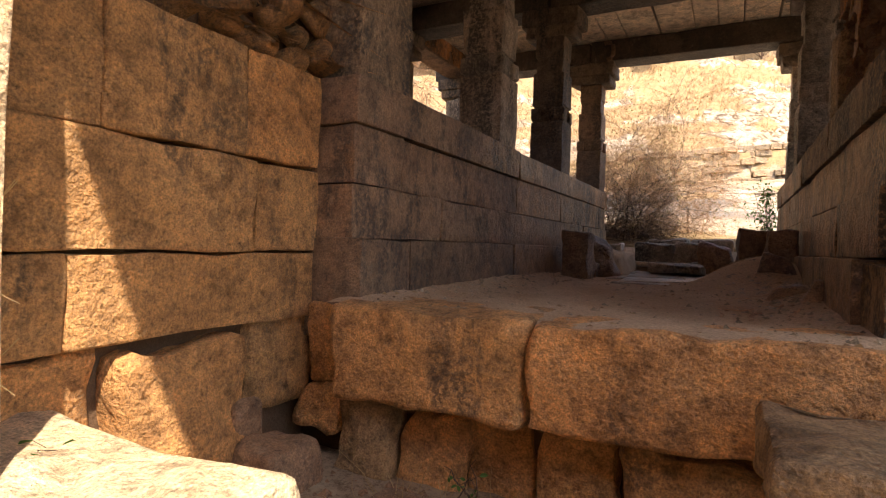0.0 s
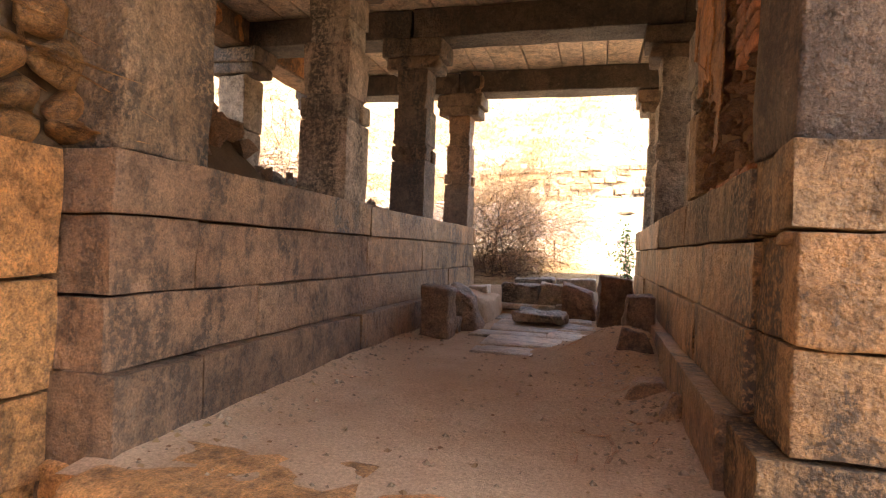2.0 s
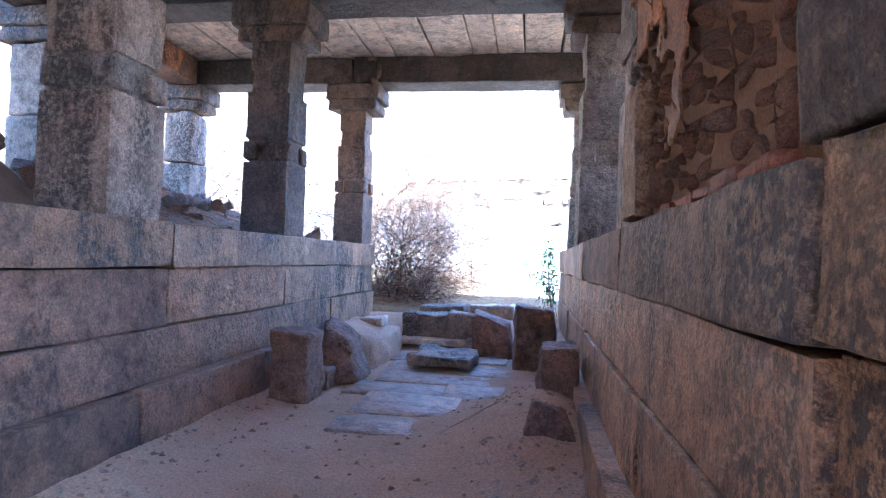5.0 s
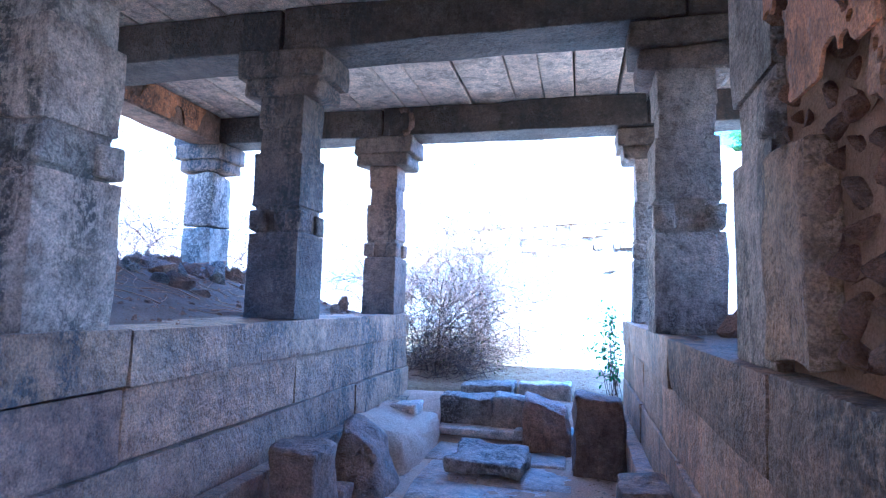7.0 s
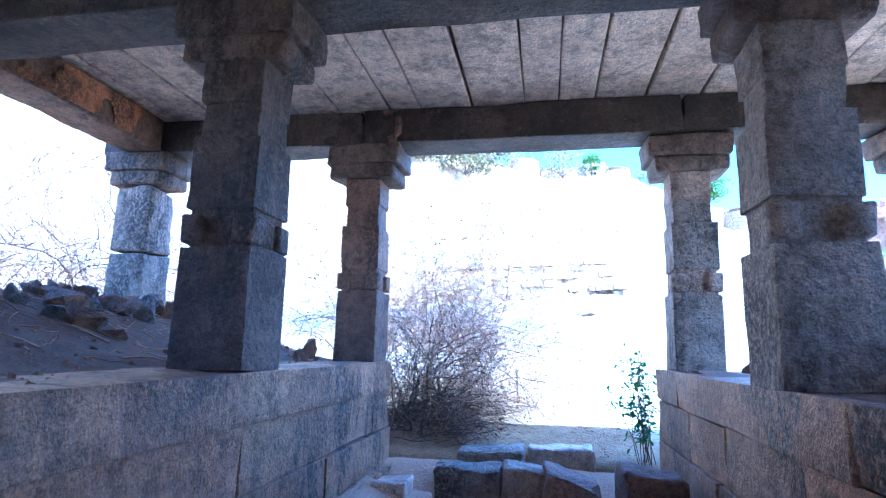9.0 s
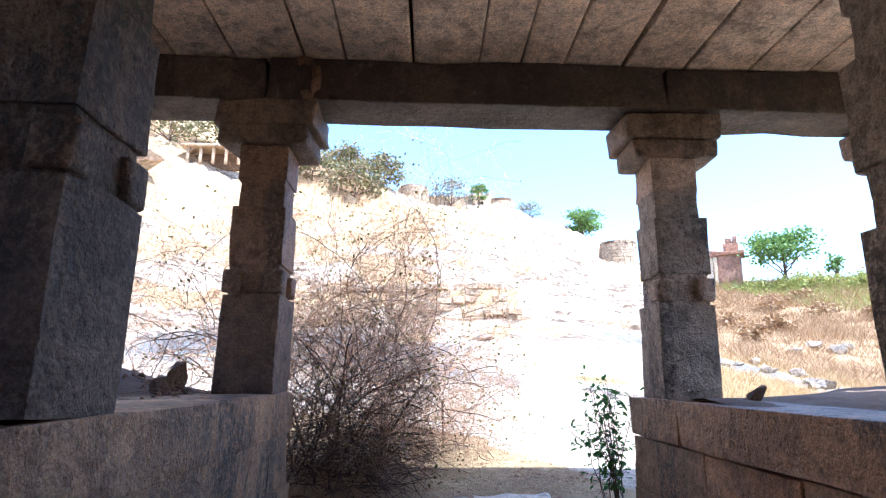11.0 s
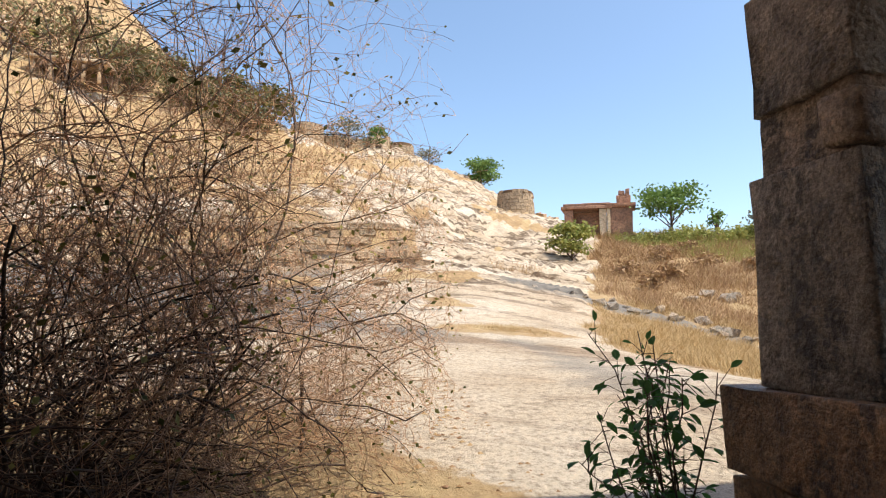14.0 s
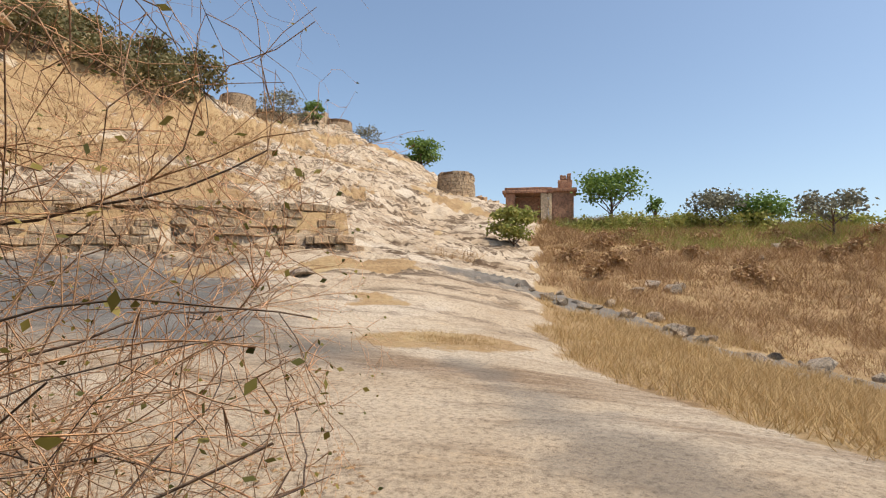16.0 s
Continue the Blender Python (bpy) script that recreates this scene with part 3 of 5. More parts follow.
for k in range(5):
    block("brick", (1.415, 1.5, 3.75 + k * 0.21, 3.94 + k * 0.21, 1.405, 1.45 + 0.012 * (k % 2)), BRICK, iw, ri, worn=0.018, jit=0.016, cuts=2, lump=0.02)


block("stone_block", (1.36, 1.6, 5.02, 5.36, 1.415, 2.02), PITTED, iw, ri, cuts=4, lump=0.03, worn=0.03, jit=0.012)
plaster_patch(4.55, 5.3, 2.1, 3.0, 1.375, 23, 0.3, "flaking orange plaster", iw)
plaster_patch(3.95, 5.36, 2.75, 4.02, 1.385, 3, 0.08, "flaking orange plaster", iw)
plaster_patch(4.0, 4.75, 1.6, 2.9, 1.385, 7, 0.42, "flaking orange plaster", iw)
plaster_patch(3.62, 3.8, 2.6, 4.0, 1.4, 11, 0.1, "flaking orange plaster", iw)

# front face of the plinth beside the approach
wf = structure("wall_front", "front face of the plinth in large pitted granite blocks", "wall")
for z0, z1, cx, xe in ((1.115, 1.43, 2.9, 1.37), (0.72, 1.112, 2.25, 1.4), (0.34, 0.717, 2.7, 1.4), (-0.25, 0.337, 2.3, 1.3), (-1.2, -0.253, 2.6, 1.34)):
    for a, b in ((xe, cx), (cx, 5.0)):
        block("stone_block", (a + 0.003, b - 0.003, 3.04 + rg.uniform(-0.015, 0.015), 3.515, z0 + 0.001, z1 - 0.001), PITTED, wf, rg, cuts=7, lump=0.02, worn=0.012, jit=0.004)
block("wall_slab", (2.23, 5.0, 3.16, 3.5, 1.435, BEAM), SOOT, wf, rg, cuts=6, lump=0.03, worn=0.03)
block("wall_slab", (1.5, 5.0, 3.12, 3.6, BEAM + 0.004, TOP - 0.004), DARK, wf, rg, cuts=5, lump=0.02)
block("wedge_stone", (1.37, 1.42, 3.1, 3.16, 1.07, 1.115), WARM, wf, rg, worn=0.008)

# unseen walls, added to keep sky light out of the passage
tagged(plain("wall_back", (-5.2, 6.0, -3.1, -2.6, -1.6, 4.6), TOOLED), "unseen plain wall added behind the approach to block sky light", "wall", "", "structure")
tagged(plain("wall_outer", (-5.2, -4.7, -2.6, 5.2, -1.6, 4.02), BROWN), "unseen plain wall added beside the approach to block light", "wall", "", "structure")
tagged(plain("wall_east", (4.1, 4.6, 3.55, 6.4, -1.2, 4.02), BROWN), "unseen plain wall added in the side aisle to block light", "wall", "", "structure")

# ---- near end: wall beside the approach, high step, ground stones
nw = structure("wall_near", "outer wall of large tooled orange granite blocks under rubble masonry", "wall")
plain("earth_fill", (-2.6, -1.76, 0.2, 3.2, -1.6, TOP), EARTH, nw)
for z0, z1, cutsy in ((0.80, 1.40, (0.1, 1.55, 2.32, 2.95)), (0.28, 0.80, (0.1, 2.42, 2.95)), (-0.13, 0.28, (0.1, 1.42, 2.95))):
    for a, b in zip(cutsy[:-1], cutsy[1:]):
        block("stone_block", (-2.3, -1.62 + rg.uniform(-0.012, 0.012), a + 0.002, b - 0.002, z0 + 0.002, z1 - 0.002), TOOLED, nw, rg, cuts=7, lump=0.02, worn=0.014, jit=0.006)
block("stone_block", (-2.3, -1.57, 1.62, 2.4, -1.15, -0.14), TOOLED, nw, rg, cuts=7, lump=0.07, worn=0.09, jit=0.05)
block("stone_block", (-2.3, -1.64, 2.42, 2.97, -0.66, -0.05), TOOLED, nw, rg, cuts=5, lump=0.06, worn=0.09, jit=0.04)
block("stone_block", (-2.3, -1.68, 0.1, 1.56, -1.2, -0.15), TOOLED, nw, rg, cuts=7, lump=0.05, worn=0.05, jit=0.03)
rn = random.Random(31)
FIELD = stone_variants(TOOLED, 8, 17, 14, True)
z = 1.47
while z < 3.9:
    y, hz = 0.25, rn.uniform(0.08, 0.13)
    while y < 2.9:
        r = rn.uniform(0.09, 0.2)
        put("rubble_stone", rn.choice(FIELD), (-1.72 + rn.uniform(-0.03, 0.03), y + r, z + rn.uniform(-0.02, 0.02)), (0.17, r * 1.2, hz * 1.25), rn, nw, 16).rotation_euler.z = rn.uniform(-0.2, 0.2)
        y += 2 * r
    z += hz * 1.75

sw = structure("step_wall", "rough orange granite blocks forming the high step into the passage", "step wall")
plain("earth_fill", (-1.8, 1.7, 3.0, 3.5, -1.5, -0.06), EARTH, sw)
for k, dims in enumerate(((-1.66, -1.28, 2.88, 3.35, -0.56, -0.02), (-1.27, -0.12, 2.66, 3.3, -0.53, 0.015), (-0.11, 1.6, 2.64, 3.3, -0.52, 0.01))):
    block("stone_block", dims, TOOLED, sw, rg, cuts=8, lump=0.045, worn=0.045, jit=0.03)
for x0, x1, y0, z0, z1, k in ((-1.72, -1.32, 2.78, -0.82, -0.53, 0.3), (-1.34, -0.92, 2.72, -1.15, -0.56, -0.35), (-0.95, -0.5, 2.8, -1.3, -0.6, 0.3), (-0.52, -0.14, 2.9, -1.3, -0.55, -0.2), (-0.15, 0.3, 2.8, -1.3, -0.53, 0.25), (0.31, 1.1, 2.7, -1.25, -0.55, -0.2), (1.1, 1.7, 2.74, -1.25, -0.52, 0.1)):
    foot = boulder("stone_block", prism(x0, x1, y0, 3.3, z0, z1, lean=(0.05 * k, 0.06), taper=0.18 * abs(k) * 2, skew=k * 0.35), TOOLED if k > -0.3 else PITTED, "", seed=int(90 + x0 * 7), lump=0.05, worn=0.07)
    for key in list(foot.keys()):
        del foot[key]
    foot.parent = sw

boulder("sunlit_boulder", prism(-2.0, -0.34, 0.7, 1.46, -1.2, -0.37, taper=0.06, skew=0.04), PALE, "big pale boulder lying in the sun", "boulder", seed=30, lump=0.05, worn=0.07)
boulder("door_jamb", prism(-1.62, -1.13, 0.84, 0.98, -1.2, 2.6), PALE, "sunlit rough stone jamb post", "jamb", seed=31, lump=0.02, worn=0.02)
boulder("step_slab", prism(0.85, 2.2, 1.9, 2.6, -0.38, -0.2, skew=0.0), PITTED, "thick stone slab set as a step", "step", "approach steps", seed=32, worn=0.03)
boulder("step_slab", prism(0.85, 2.3, 1.2, 2.2, -0.7, -0.46, skew=-0.03), PITTED, "thick stone slab set as a step", "step", "approach steps", seed=33, worn=0.03)
boulder("step_slab", prism(0.4, 2.2, 0.35, 1.4, -1.05, -0.78), PITTED, "thick stone slab set as a step", "step", "approach steps", seed=34, worn=0.03)
boulder("foot_stone", prism(-0.75, -0.25, 2.1, 2.45, -1.1, -0.83, skew=-0.1), BROWN, "stone lying below the high step", "stone", "stones below the step", seed=35)
boulder("foot_stone", prism(0.55, 0.75, 2.3, 2.5, -1.1, -0.62, taper=0.6), PALE, "pointed stone below the high step", "stone", "stones below the step", seed=36, worn=0.02)
boulder("foot_stone", prism(-1.6, -1.25, 2.2, 2.6, -1.1, -0.75, taper=0.2), BROWN, "stone lying below the high step", "stone", "stones below the step", seed=37)
boulder("foot_stone", prism(-1.5, -1.2, 1.75, 2.15, -1.1, -0.85, taper=0.2), BROWN, "stone lying below the high step", "stone", "stones below the step", seed=38)
boulder("foot_stone", prism(-1.68, -1.56, 2.25, 2.45, -0.8, -0.55, taper=0.3), BROWN, "small wedge stone in the corner", "stone", "stones below the step", seed=39, worn=0.02)

# rubble on the left platform
rr = random.Random(77)
HEAP = stone_variants(RUBBLE, 9, 41, 12)
HEAPG = stone_variants(GREY, 5, 43, 12)
for k in range(190):
    y = rr.uniform(4.15, 6.1)
    x = rr.uniform(-4.5, -2.5)
    top = max(1.42, 1.34 + 1.24 * max(0, 1 - ((x + 3.6) / 1.3) ** 2) * max(0, 1 - ((y - 5.3) / 1.3) ** 2))
    s = rr.uniform(0.08, 0.19)
    tagged(put("rubble_stone", rr.choice(HEAP), (x, y, top + s * 0.15), s, rr), "broken reddish stone in a collapsed rubble heap", "stone", "rubble heap")

def heap_h(x, y):
    return 1.3 + 1.22 * max(0, 1 - ((x + 3.6) / 1.3) ** 2) * max(0, 1 - ((y - 5.3) / 1.3) ** 2)


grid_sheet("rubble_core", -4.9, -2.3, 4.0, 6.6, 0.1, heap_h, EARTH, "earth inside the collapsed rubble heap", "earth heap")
for k in range(65):
    y = rr.uniform(7.0, 10.6)
    x = -3.55 + rr.gauss(0, 0.28) - 0.3 * max(0, 9 - y) * 0.3
    s = rr.uniform(0.05, 0.16)
    tagged(put("rubble_stone", rr.choice(HEAP + HEAPG), (x, y, mound_h(x, y) + s * 0.35), s, rr), "loose stone on the dirt platform", "stone", "loose stones on the platform")
for k in range(36):
    y, x = rr.uniform(6.2, 10.6), rr.uniform(-3.3, -1.75)
    s = rr.uniform(0.02, 0.055)
    tagged(put("rubble_stone", rr.choice(HEAP), (x, y, mound_h(x, y) + s * 0.3), s, rr), "small loose stone on the dirt platform", "stone", "loose stones on the platform")
for k, (x, y, s) in enumerate(((-2.75, 8.3, 0.13), (-1.95, 9.75, 0.12), (-2.1, 10.15, 0.15), (-2.0, 6.4, 0.07))):
    tagged(put("rubble_stone", HEAP[k], (x, y, mound_h(x, y) + s * 0.35), s, rr), "loose stone on the dirt platform", "stone", "loose stones on the platform")
for x, y, s in ((1.98, 7.45, 0.3), (2.35, 7.6, 0.32), (1.78, 7.2, 0.16), (2.6, 7.2, 0.3), (2.0, 10.0, 0.1)):
    tagged(put("rubble_stone", rr.choice(HEAP), (x, y, 1.40 + s * 0.45), s, rr), "dark fallen stone on the platform", "stone", "fallen stones by the pillar")


# pebbles, chips and twigs on the floor
def scatter(name, label, category, place, n, lo, hi, material, seed, flat=0.6):
    rnd = random.Random(seed)
    vs, fs = [], []
    for _ in range(n):
        x, y, z = place(rnd)
        s = lo * (hi / lo) ** (rnd.random() ** 2)
        b = len(vs)
        a = rnd.uniform(0, 6.28)
        for k in range(4):
            q = a + k * 1.57 + rnd.uniform(-0.4, 0.4)
            vs.append((x + s * math.cos(q) * rnd.uniform(0.7, 1.2), y + s * math.sin(q) * rnd.uniform(0.7, 1.2), z - 0.15 * s))
        vs.append((x + rnd.uniform(-0.3, 0.3) * s, y + rnd.uniform(-0.3, 0.3) * s, z + s * flat * rnd.uniform(0.5, 1.2)))
        fs += [(b, b + 1, b + 4), (b + 1, b + 2, b + 4), (b + 2, b + 3, b + 4), (b + 3, b, b + 4)]
    me = bpy.data.meshes.new(name)
    me.from_pydata(vs, [], fs)
    me.materials.append(material)
    return tagged(new(name, me), label, category, "", "stuff")


def floor_place(rnd):
    if rnd.random() < 0.6:
        x = rnd.choice((-1, 1)) * (1.27 - abs(rnd.gauss(0, 0.22)))
    else:
        x = rnd.uniform(-1.2, 1.2)
    y = rnd.uniform(2.8, 9.8)
    return x, y, floor_h(x, y)


def heap_place(rnd):
    x, y = min(1.3, rnd.gauss(1.0, 0.2)), rnd.gauss(5.3, 0.6)
    return x, y, floor_h(x, y)


def platform_place(rnd):
    x, y = rnd.uniform(-4.4, -1.5), rnd.uniform(5.0, 10.7)
    return x, y, mound_h(x, y)


def foot_place(rnd):
    x, y = rnd.uniform(-1.5, 1.4), rnd.uniform(1.6, 2.75)
    return x, y, -0.97


scatter("pebbles", "scattered pebbles and stone chips on the dirt floor", "pebbles", floor_place, 2200, 0.005, 0.036, HILLSTONE, 1)
scatter("floor_litter", "dry curled leaves and bits of bark on the dirt floor", "litter", floor_place, 420, 0.012, 0.04, STRAWRED, 6, 0.35)
scatter("stone_chips", "grey stone chips by the base of the plinth", "stone chips", heap_place, 260, 0.01, 0.05, GREY, 2, 0.3)
scatter("platform_gravel", "gravel and chips on the dirt platform", "gravel", platform_place, 1600, 0.008, 0.045, RUBBLE, 3)
scatter("foot_gravel", "gravel and chips below the high step", "gravel", foot_place, 500, 0.01, 0.06, BROWN, 4)


# ---- twigs and plants
def grow(tubes, tips, p, d, length, r, level, rnd, allowed, droop=0.05, kids=3.0, wob=0.22):
    n = max(4, int(length / 0.11))
    pts = [p.copy()]
    for i in range(n):
        d = (d + Vector((rnd.gauss(0, wob), rnd.gauss(0, wob), rnd.gauss(0, wob) - droop * i / n * 2))).normalized()
        p = p + d * (length / n)
        if not allowed(p) or (level == 0 and r > 0.0105 and p.x > -0.55 and p.y > 11.9 and p.z < 3.0):
            break
        pts.append(p.copy())
    if len(pts) < 2:
        return
    tubes[min(level, 2)].add(pts, r, r * 0.45, 5 if level == 0 else 3)
    tips.append((pts[-1], d))
    if level < 3:
        k = max(1, int(round(rnd.gauss(kids * length, 0.7)))) if level < 2 else rnd.choice((2, 3, 4))
        for _ in range(k):
            i = rnd.randint(max(1, len(pts) // 4), len(pts) - 1)
            ax = (pts[i] - pts[i - 1]).normalized()
            o = ax.orthogonal().normalized()
            o = Matrix.Rotation(rnd.uniform(0, 6.28), 3, ax) @ o
            nd = (ax * rnd.uniform(0.5, 1.0) + o * rnd.uniform(0.5, 1.1)).normalized()
            grow(tubes, tips, pts[i], nd, length * rnd.uniform(0.35, 0.62), max(0.0019, r * rnd.uniform(0.36, 0.54)), level + 1, rnd, allowed, droop, kids, min(0.34, wob * 1.35))


def leaf_cloud(name, tips, material, parent, rnd, size, chance, label="", per=1):
    vs, fs = [], []
    for p, d in tips:
        for _ in range(per):
            if rnd.random() > chance:
                continue
            a = Vector((rnd.gauss(0, 1), rnd.gauss(0, 1), rnd.gauss(0, 0.6) - 0.4)).normalized()
            b = a.orthogonal().normalized()
            b = Matrix.Rotation(rnd.uniform(0, 6.28), 3, a) @ b
            s = size * rnd.uniform(0.6, 1.3)
            o = p + Vector((rnd.gauss(0, 1), rnd.gauss(0, 1), rnd.gauss(0, 1))) * size * 0.6 * (per > 1)
            k = len(vs)
            vs += [tuple(o), tuple(o + a * s * 0.5 + b * s * 0.34), tuple(o + a * s * 1.05), tuple(o + a * s * 0.5 - b * s * 0.34)]
            fs += [(k, k + 1, k + 2), (k, k + 2, k + 3)]
    me = bpy.data.meshes.new(name)
    me.from_pydata(vs, [], fs)
    me.materials.append(material)
    ob = new(name, me)
    ob.parent = parent
    if label:
        ob["label"] = label
    return ob


def clear_of_way(p):
    """Keeps branches off the walked line, the pillars and the roof."""
    if p.z < 0.42:
        return False
    if p.y < 10.95:
        return p.x < -1.95 and p.y > 10.85
    if p.y < 11.85:
        return p.x < -0.2 + 0.2 * noise.noise(p * 3)
    return p.x < 0.45 + 0.35 * (p.y - 11.85) + 0.45 * noise.noise(p * 2.3)


def bush(seed, base, stems, lean, length, r, label, kids=3.2, chance=0.1, allowed=clear_of_way, leaves=None, bark=None):
    rnd = random.Random(seed)
    b = empty("bare_bush", label, "bush")
    tubes, tips = [Tubes(), Tubes(), Tubes()], []
    for _ in range(stems):
        p = Vector((base[0] + rnd.gauss(0, 0.22), base[1] + rnd.gauss(0, 0.22), base[2]))
        d = Vector((lean[0] + rnd.gauss(0, 0.38), lean[1] + rnd.gauss(0, 0.35), rnd.uniform(0.7, 1.3))).normalized()
        grow(tubes, tips, p, d, length * rnd.uniform(0.6, 1.1), r * rnd.uniform(0.6, 1.2), 0, rnd, allowed, 0.055, kids, 0.15)
    tagged(tubes[0].make("stem", bark or BARK, b), kind="stuff")
    tagged(tubes[1].make("branch", bark or BARK, b), kind="stuff")
    tagged(tubes[2].make("twig", TWIG, b), kind="stuff")
    tagged(leaf_cloud("leaf", tips, leaves or LEAFDRY, b, rnd, 0.032, chance), kind="stuff")
    return b


def arching(p):
    return clear_of_way(p) or (p.z > 2.5 and p.y > 11.7 and p.x < 0.75)


bush(3, (-1.35, 11.75, 0.45), 19, (0.16, 0.08), 3.8, 0.013, "tall leafless thorny bush growing by the way out", 3.3, 0.2)
bush(4, (-1.7, 12.2, 0.5), 12, (0.12, 0.05), 2.6, 0.012, "dense dark thorny bush behind the plinth corner", 3.1, 0.1)
bush(5, (-0.65, 12.3, 0.6), 10, (0.32, 0.15), 1.5, 0.005, "low tangle of bare reddish twigs", 3.9, 0.15, bark=TWIG)
bush(6, (-0.2, 13.2, 0.75), 13, (0.28, -0.1), 1.4, 0.0045, "low tangle of bare reddish twigs", 3.8, 0.16, bark=TWIG)
bush(7, (-2.0, 12.7, 0.65), 9, (0.0, 0.1), 2.8, 0.009, "leafless thorny bush on the slope", 3.4, 0.12, bark=TWIG)
bush(8, (-1.0, 12.0, 0.5), 14, (0.36, 0.06), 4.7, 0.0084, "thin arching bush with a few small leaves", 2.9, 0.6, arching)
bush(9, (-1.3, 12.4, 0.55), 9, (0.34, 0.02), 4.4, 0.008, "thin arching bush with a few small leaves", 2.9, 0.6, arching, bark=TWIG)
# dead twigs heaped under the bush
tw, rt = Tubes(), random.Random(12)
for _ in range(1000):
    p = Vector((rt.gauss(-1.05, 0.5), rt.gauss(11.85, 0.5), 0))
    p.z = 0.5 + abs(rt.gauss(0, 0.3 + 0.25 * max(0.0, min(1.0, -p.x - 0.6))))
    d = Vector((rt.gauss(0, 1), rt.gauss(0, 1), rt.gauss(0, 0.35))).normalized()
    pts = [p.copy()]
    for i in range(6):
        d = (d + Vector((rt.gauss(0, 0.2), rt.gauss(0, 0.2), rt.gauss(0, 0.2) - 0.04))).normalized()
        p = p + d * rt.uniform(0.07, 0.14)
        if not clear_of_way(p):
            break
        pts.append(p.copy())
    if len(pts) > 2 and clear_of_way(pts[0]):
        tw.add(pts, rt.uniform(0.003, 0.007), 0.002)
tagged(tw.make("dead_twigs", BARK), "heap of dead grey twigs under the bush", "twigs", "", "stuff")

# sticks on the platform and floor
tw, rt = Tubes(), random.Random(19)
for k in range(190):
    if k < 170:
        x, y = rt.gauss(-3.2, 0.6), rt.uniform(7.0, 10.4)
        z = mound_h(x, y) + 0.03
        hf = mound_h
    else:
        x, y = rt.choice((-1.05, 0.95)) + rt.gauss(0, 0.15), rt.uniform(3.2, 6.5)
        hf = floor_h
    a, l = rt.uniform(0, 6.28), rt.uniform(0.12, 0.55)
    pts = [Vector((x + l * t * math.cos(a + 0.3 * t), y + l * t * math.sin(a + 0.3 * t), 0)) for t in (0, 0.25, 0.5, 0.75, 1)]
    if any(abs(q.x) < 1.5 and abs(q.x) > 1.24 for q in pts):
        continue
    for q in pts:
        q.z = hf(q.x, q.y) + rt.uniform(0.006, 0.03)
    tw.add(pts, rt.uniform(0.003, 0.009), 0.002, 4)
tagged(tw.make("sticks", TWIG), "dry sticks and twigs lying on the dirt", "sticks", "", "stuff")

# stake by the bush
tw = Tubes()
tw.add([Vector((-0.09, 12.8, 0.6)), Vector((-0.1, 12.8, 0.95)), Vector((-0.11, 12.8, 1.28))], 0.012, 0.012, 6)
tagged(tw.make("stake", BARK), "thin dark wooden stake stuck in the ground", "stake")


def leaf_mesh(name, material):
    bm = bmesh.new()
    pts = [(0, 0, 0), (0.3, 0.24, 0.05), (0.65, 0.24, 0.06), (1, 0, -0.08), (0.65, -0.24, 0.06), (0.3, -0.24, 0.05), (0.5, 0, -0.01)]
    v = [bm.verts.new(p) for p in pts]
    for i in range(6):
        bm.faces.new((v[i], v[(i + 1) % 6], v[6]))
    me = bpy.data.meshes.new(name)
    bm.to_mesh(me)
    bm.free()
    me.materials.append(material)
    return me


LEAFM = [leaf_mesh("leaf", LEAF)]


def leafy_plant(at, height, stems, spread, leaves, size, seed, label, bend=(0, 0)):
    rnd = random.Random(seed)
    pl = empty("leafy_shrub", label, "shrub", "", "", at)
    for _ in range(stems):
        mine = []
        a, s = rnd.uniform(0, 6.28), rnd.uniform(0.2, 1) * spread
        top = Vector((at[0] + math.cos(a) * s + bend[0], at[1] + math.sin(a) * s + bend[1], at[2] + height * rnd.uniform(0.55, 1)))
        b = Vector(at) + Vector((rnd.gauss(0, 0.05), rnd.gauss(0, 0.05), 0))
        pts = [b.lerp(top, t) + Vector((rnd.gauss(0, 0.02), rnd.gauss(0, 0.02), 0.12 * height * math.sin(3.14 * t))) for t in (0, 0.2, 0.4, 0.6, 0.8, 1)]
        tb = Tubes()
        tb.add(pts, 0.0048, 0.002, 4)
        for _ in range(leaves):
            i = rnd.randint(3, 5) if rnd.random() < 0.72 else 2
            o = pts[i - 1].lerp(pts[i], rnd.random())
            d = Vector((rnd.gauss(0, 1), rnd.gauss(0, 1), rnd.gauss(0.1, 0.6))).normalized()
            q = o + d * rnd.uniform(0.02, 0.1)
            tb.add([o, q], 0.002, 0.0015)
            lf = new("leaf", LEAFM[0])
            mine.append(lf)
            s = size * rnd.uniform(0.6, 1.25)
            e = d.to_track_quat("X", "Z").to_euler()
            lf.matrix_world = Matrix.LocRotScale(q, Euler((e.x + rnd.gauss(0, 0.5), e.y + rnd.uniform(0.0, 0.7), e.z)), (s, s, s))
        st = tb.make("stem", BARK, pl)
        for lf in mine:
            lf.parent = st
    return pl


leafy_plant((1.27, 10.93, 0.42), 1.2, 16, 0.4, 28, 0.06, 4, "leafy green shrub growing at the plinth corner", (-0.1, -0.04))
leafy_plant((-1.25, 1.15, -0.52), 0.2, 3, 0.14, 5, 0.06, 9, "small green sprig growing by the boulder")
leafy_plant((-0.83, 0.85, -0.55), 0.13, 2, 0.06, 5, 0.06, 10, "small green sprig growing by the boulder")
leafy_plant((-0.35, 2.58, -1.0), 0.35, 4, 0.12, 4, 0.04, 13, "small weed growing below the step")
tw, rt = Tubes(), random.Random(5)
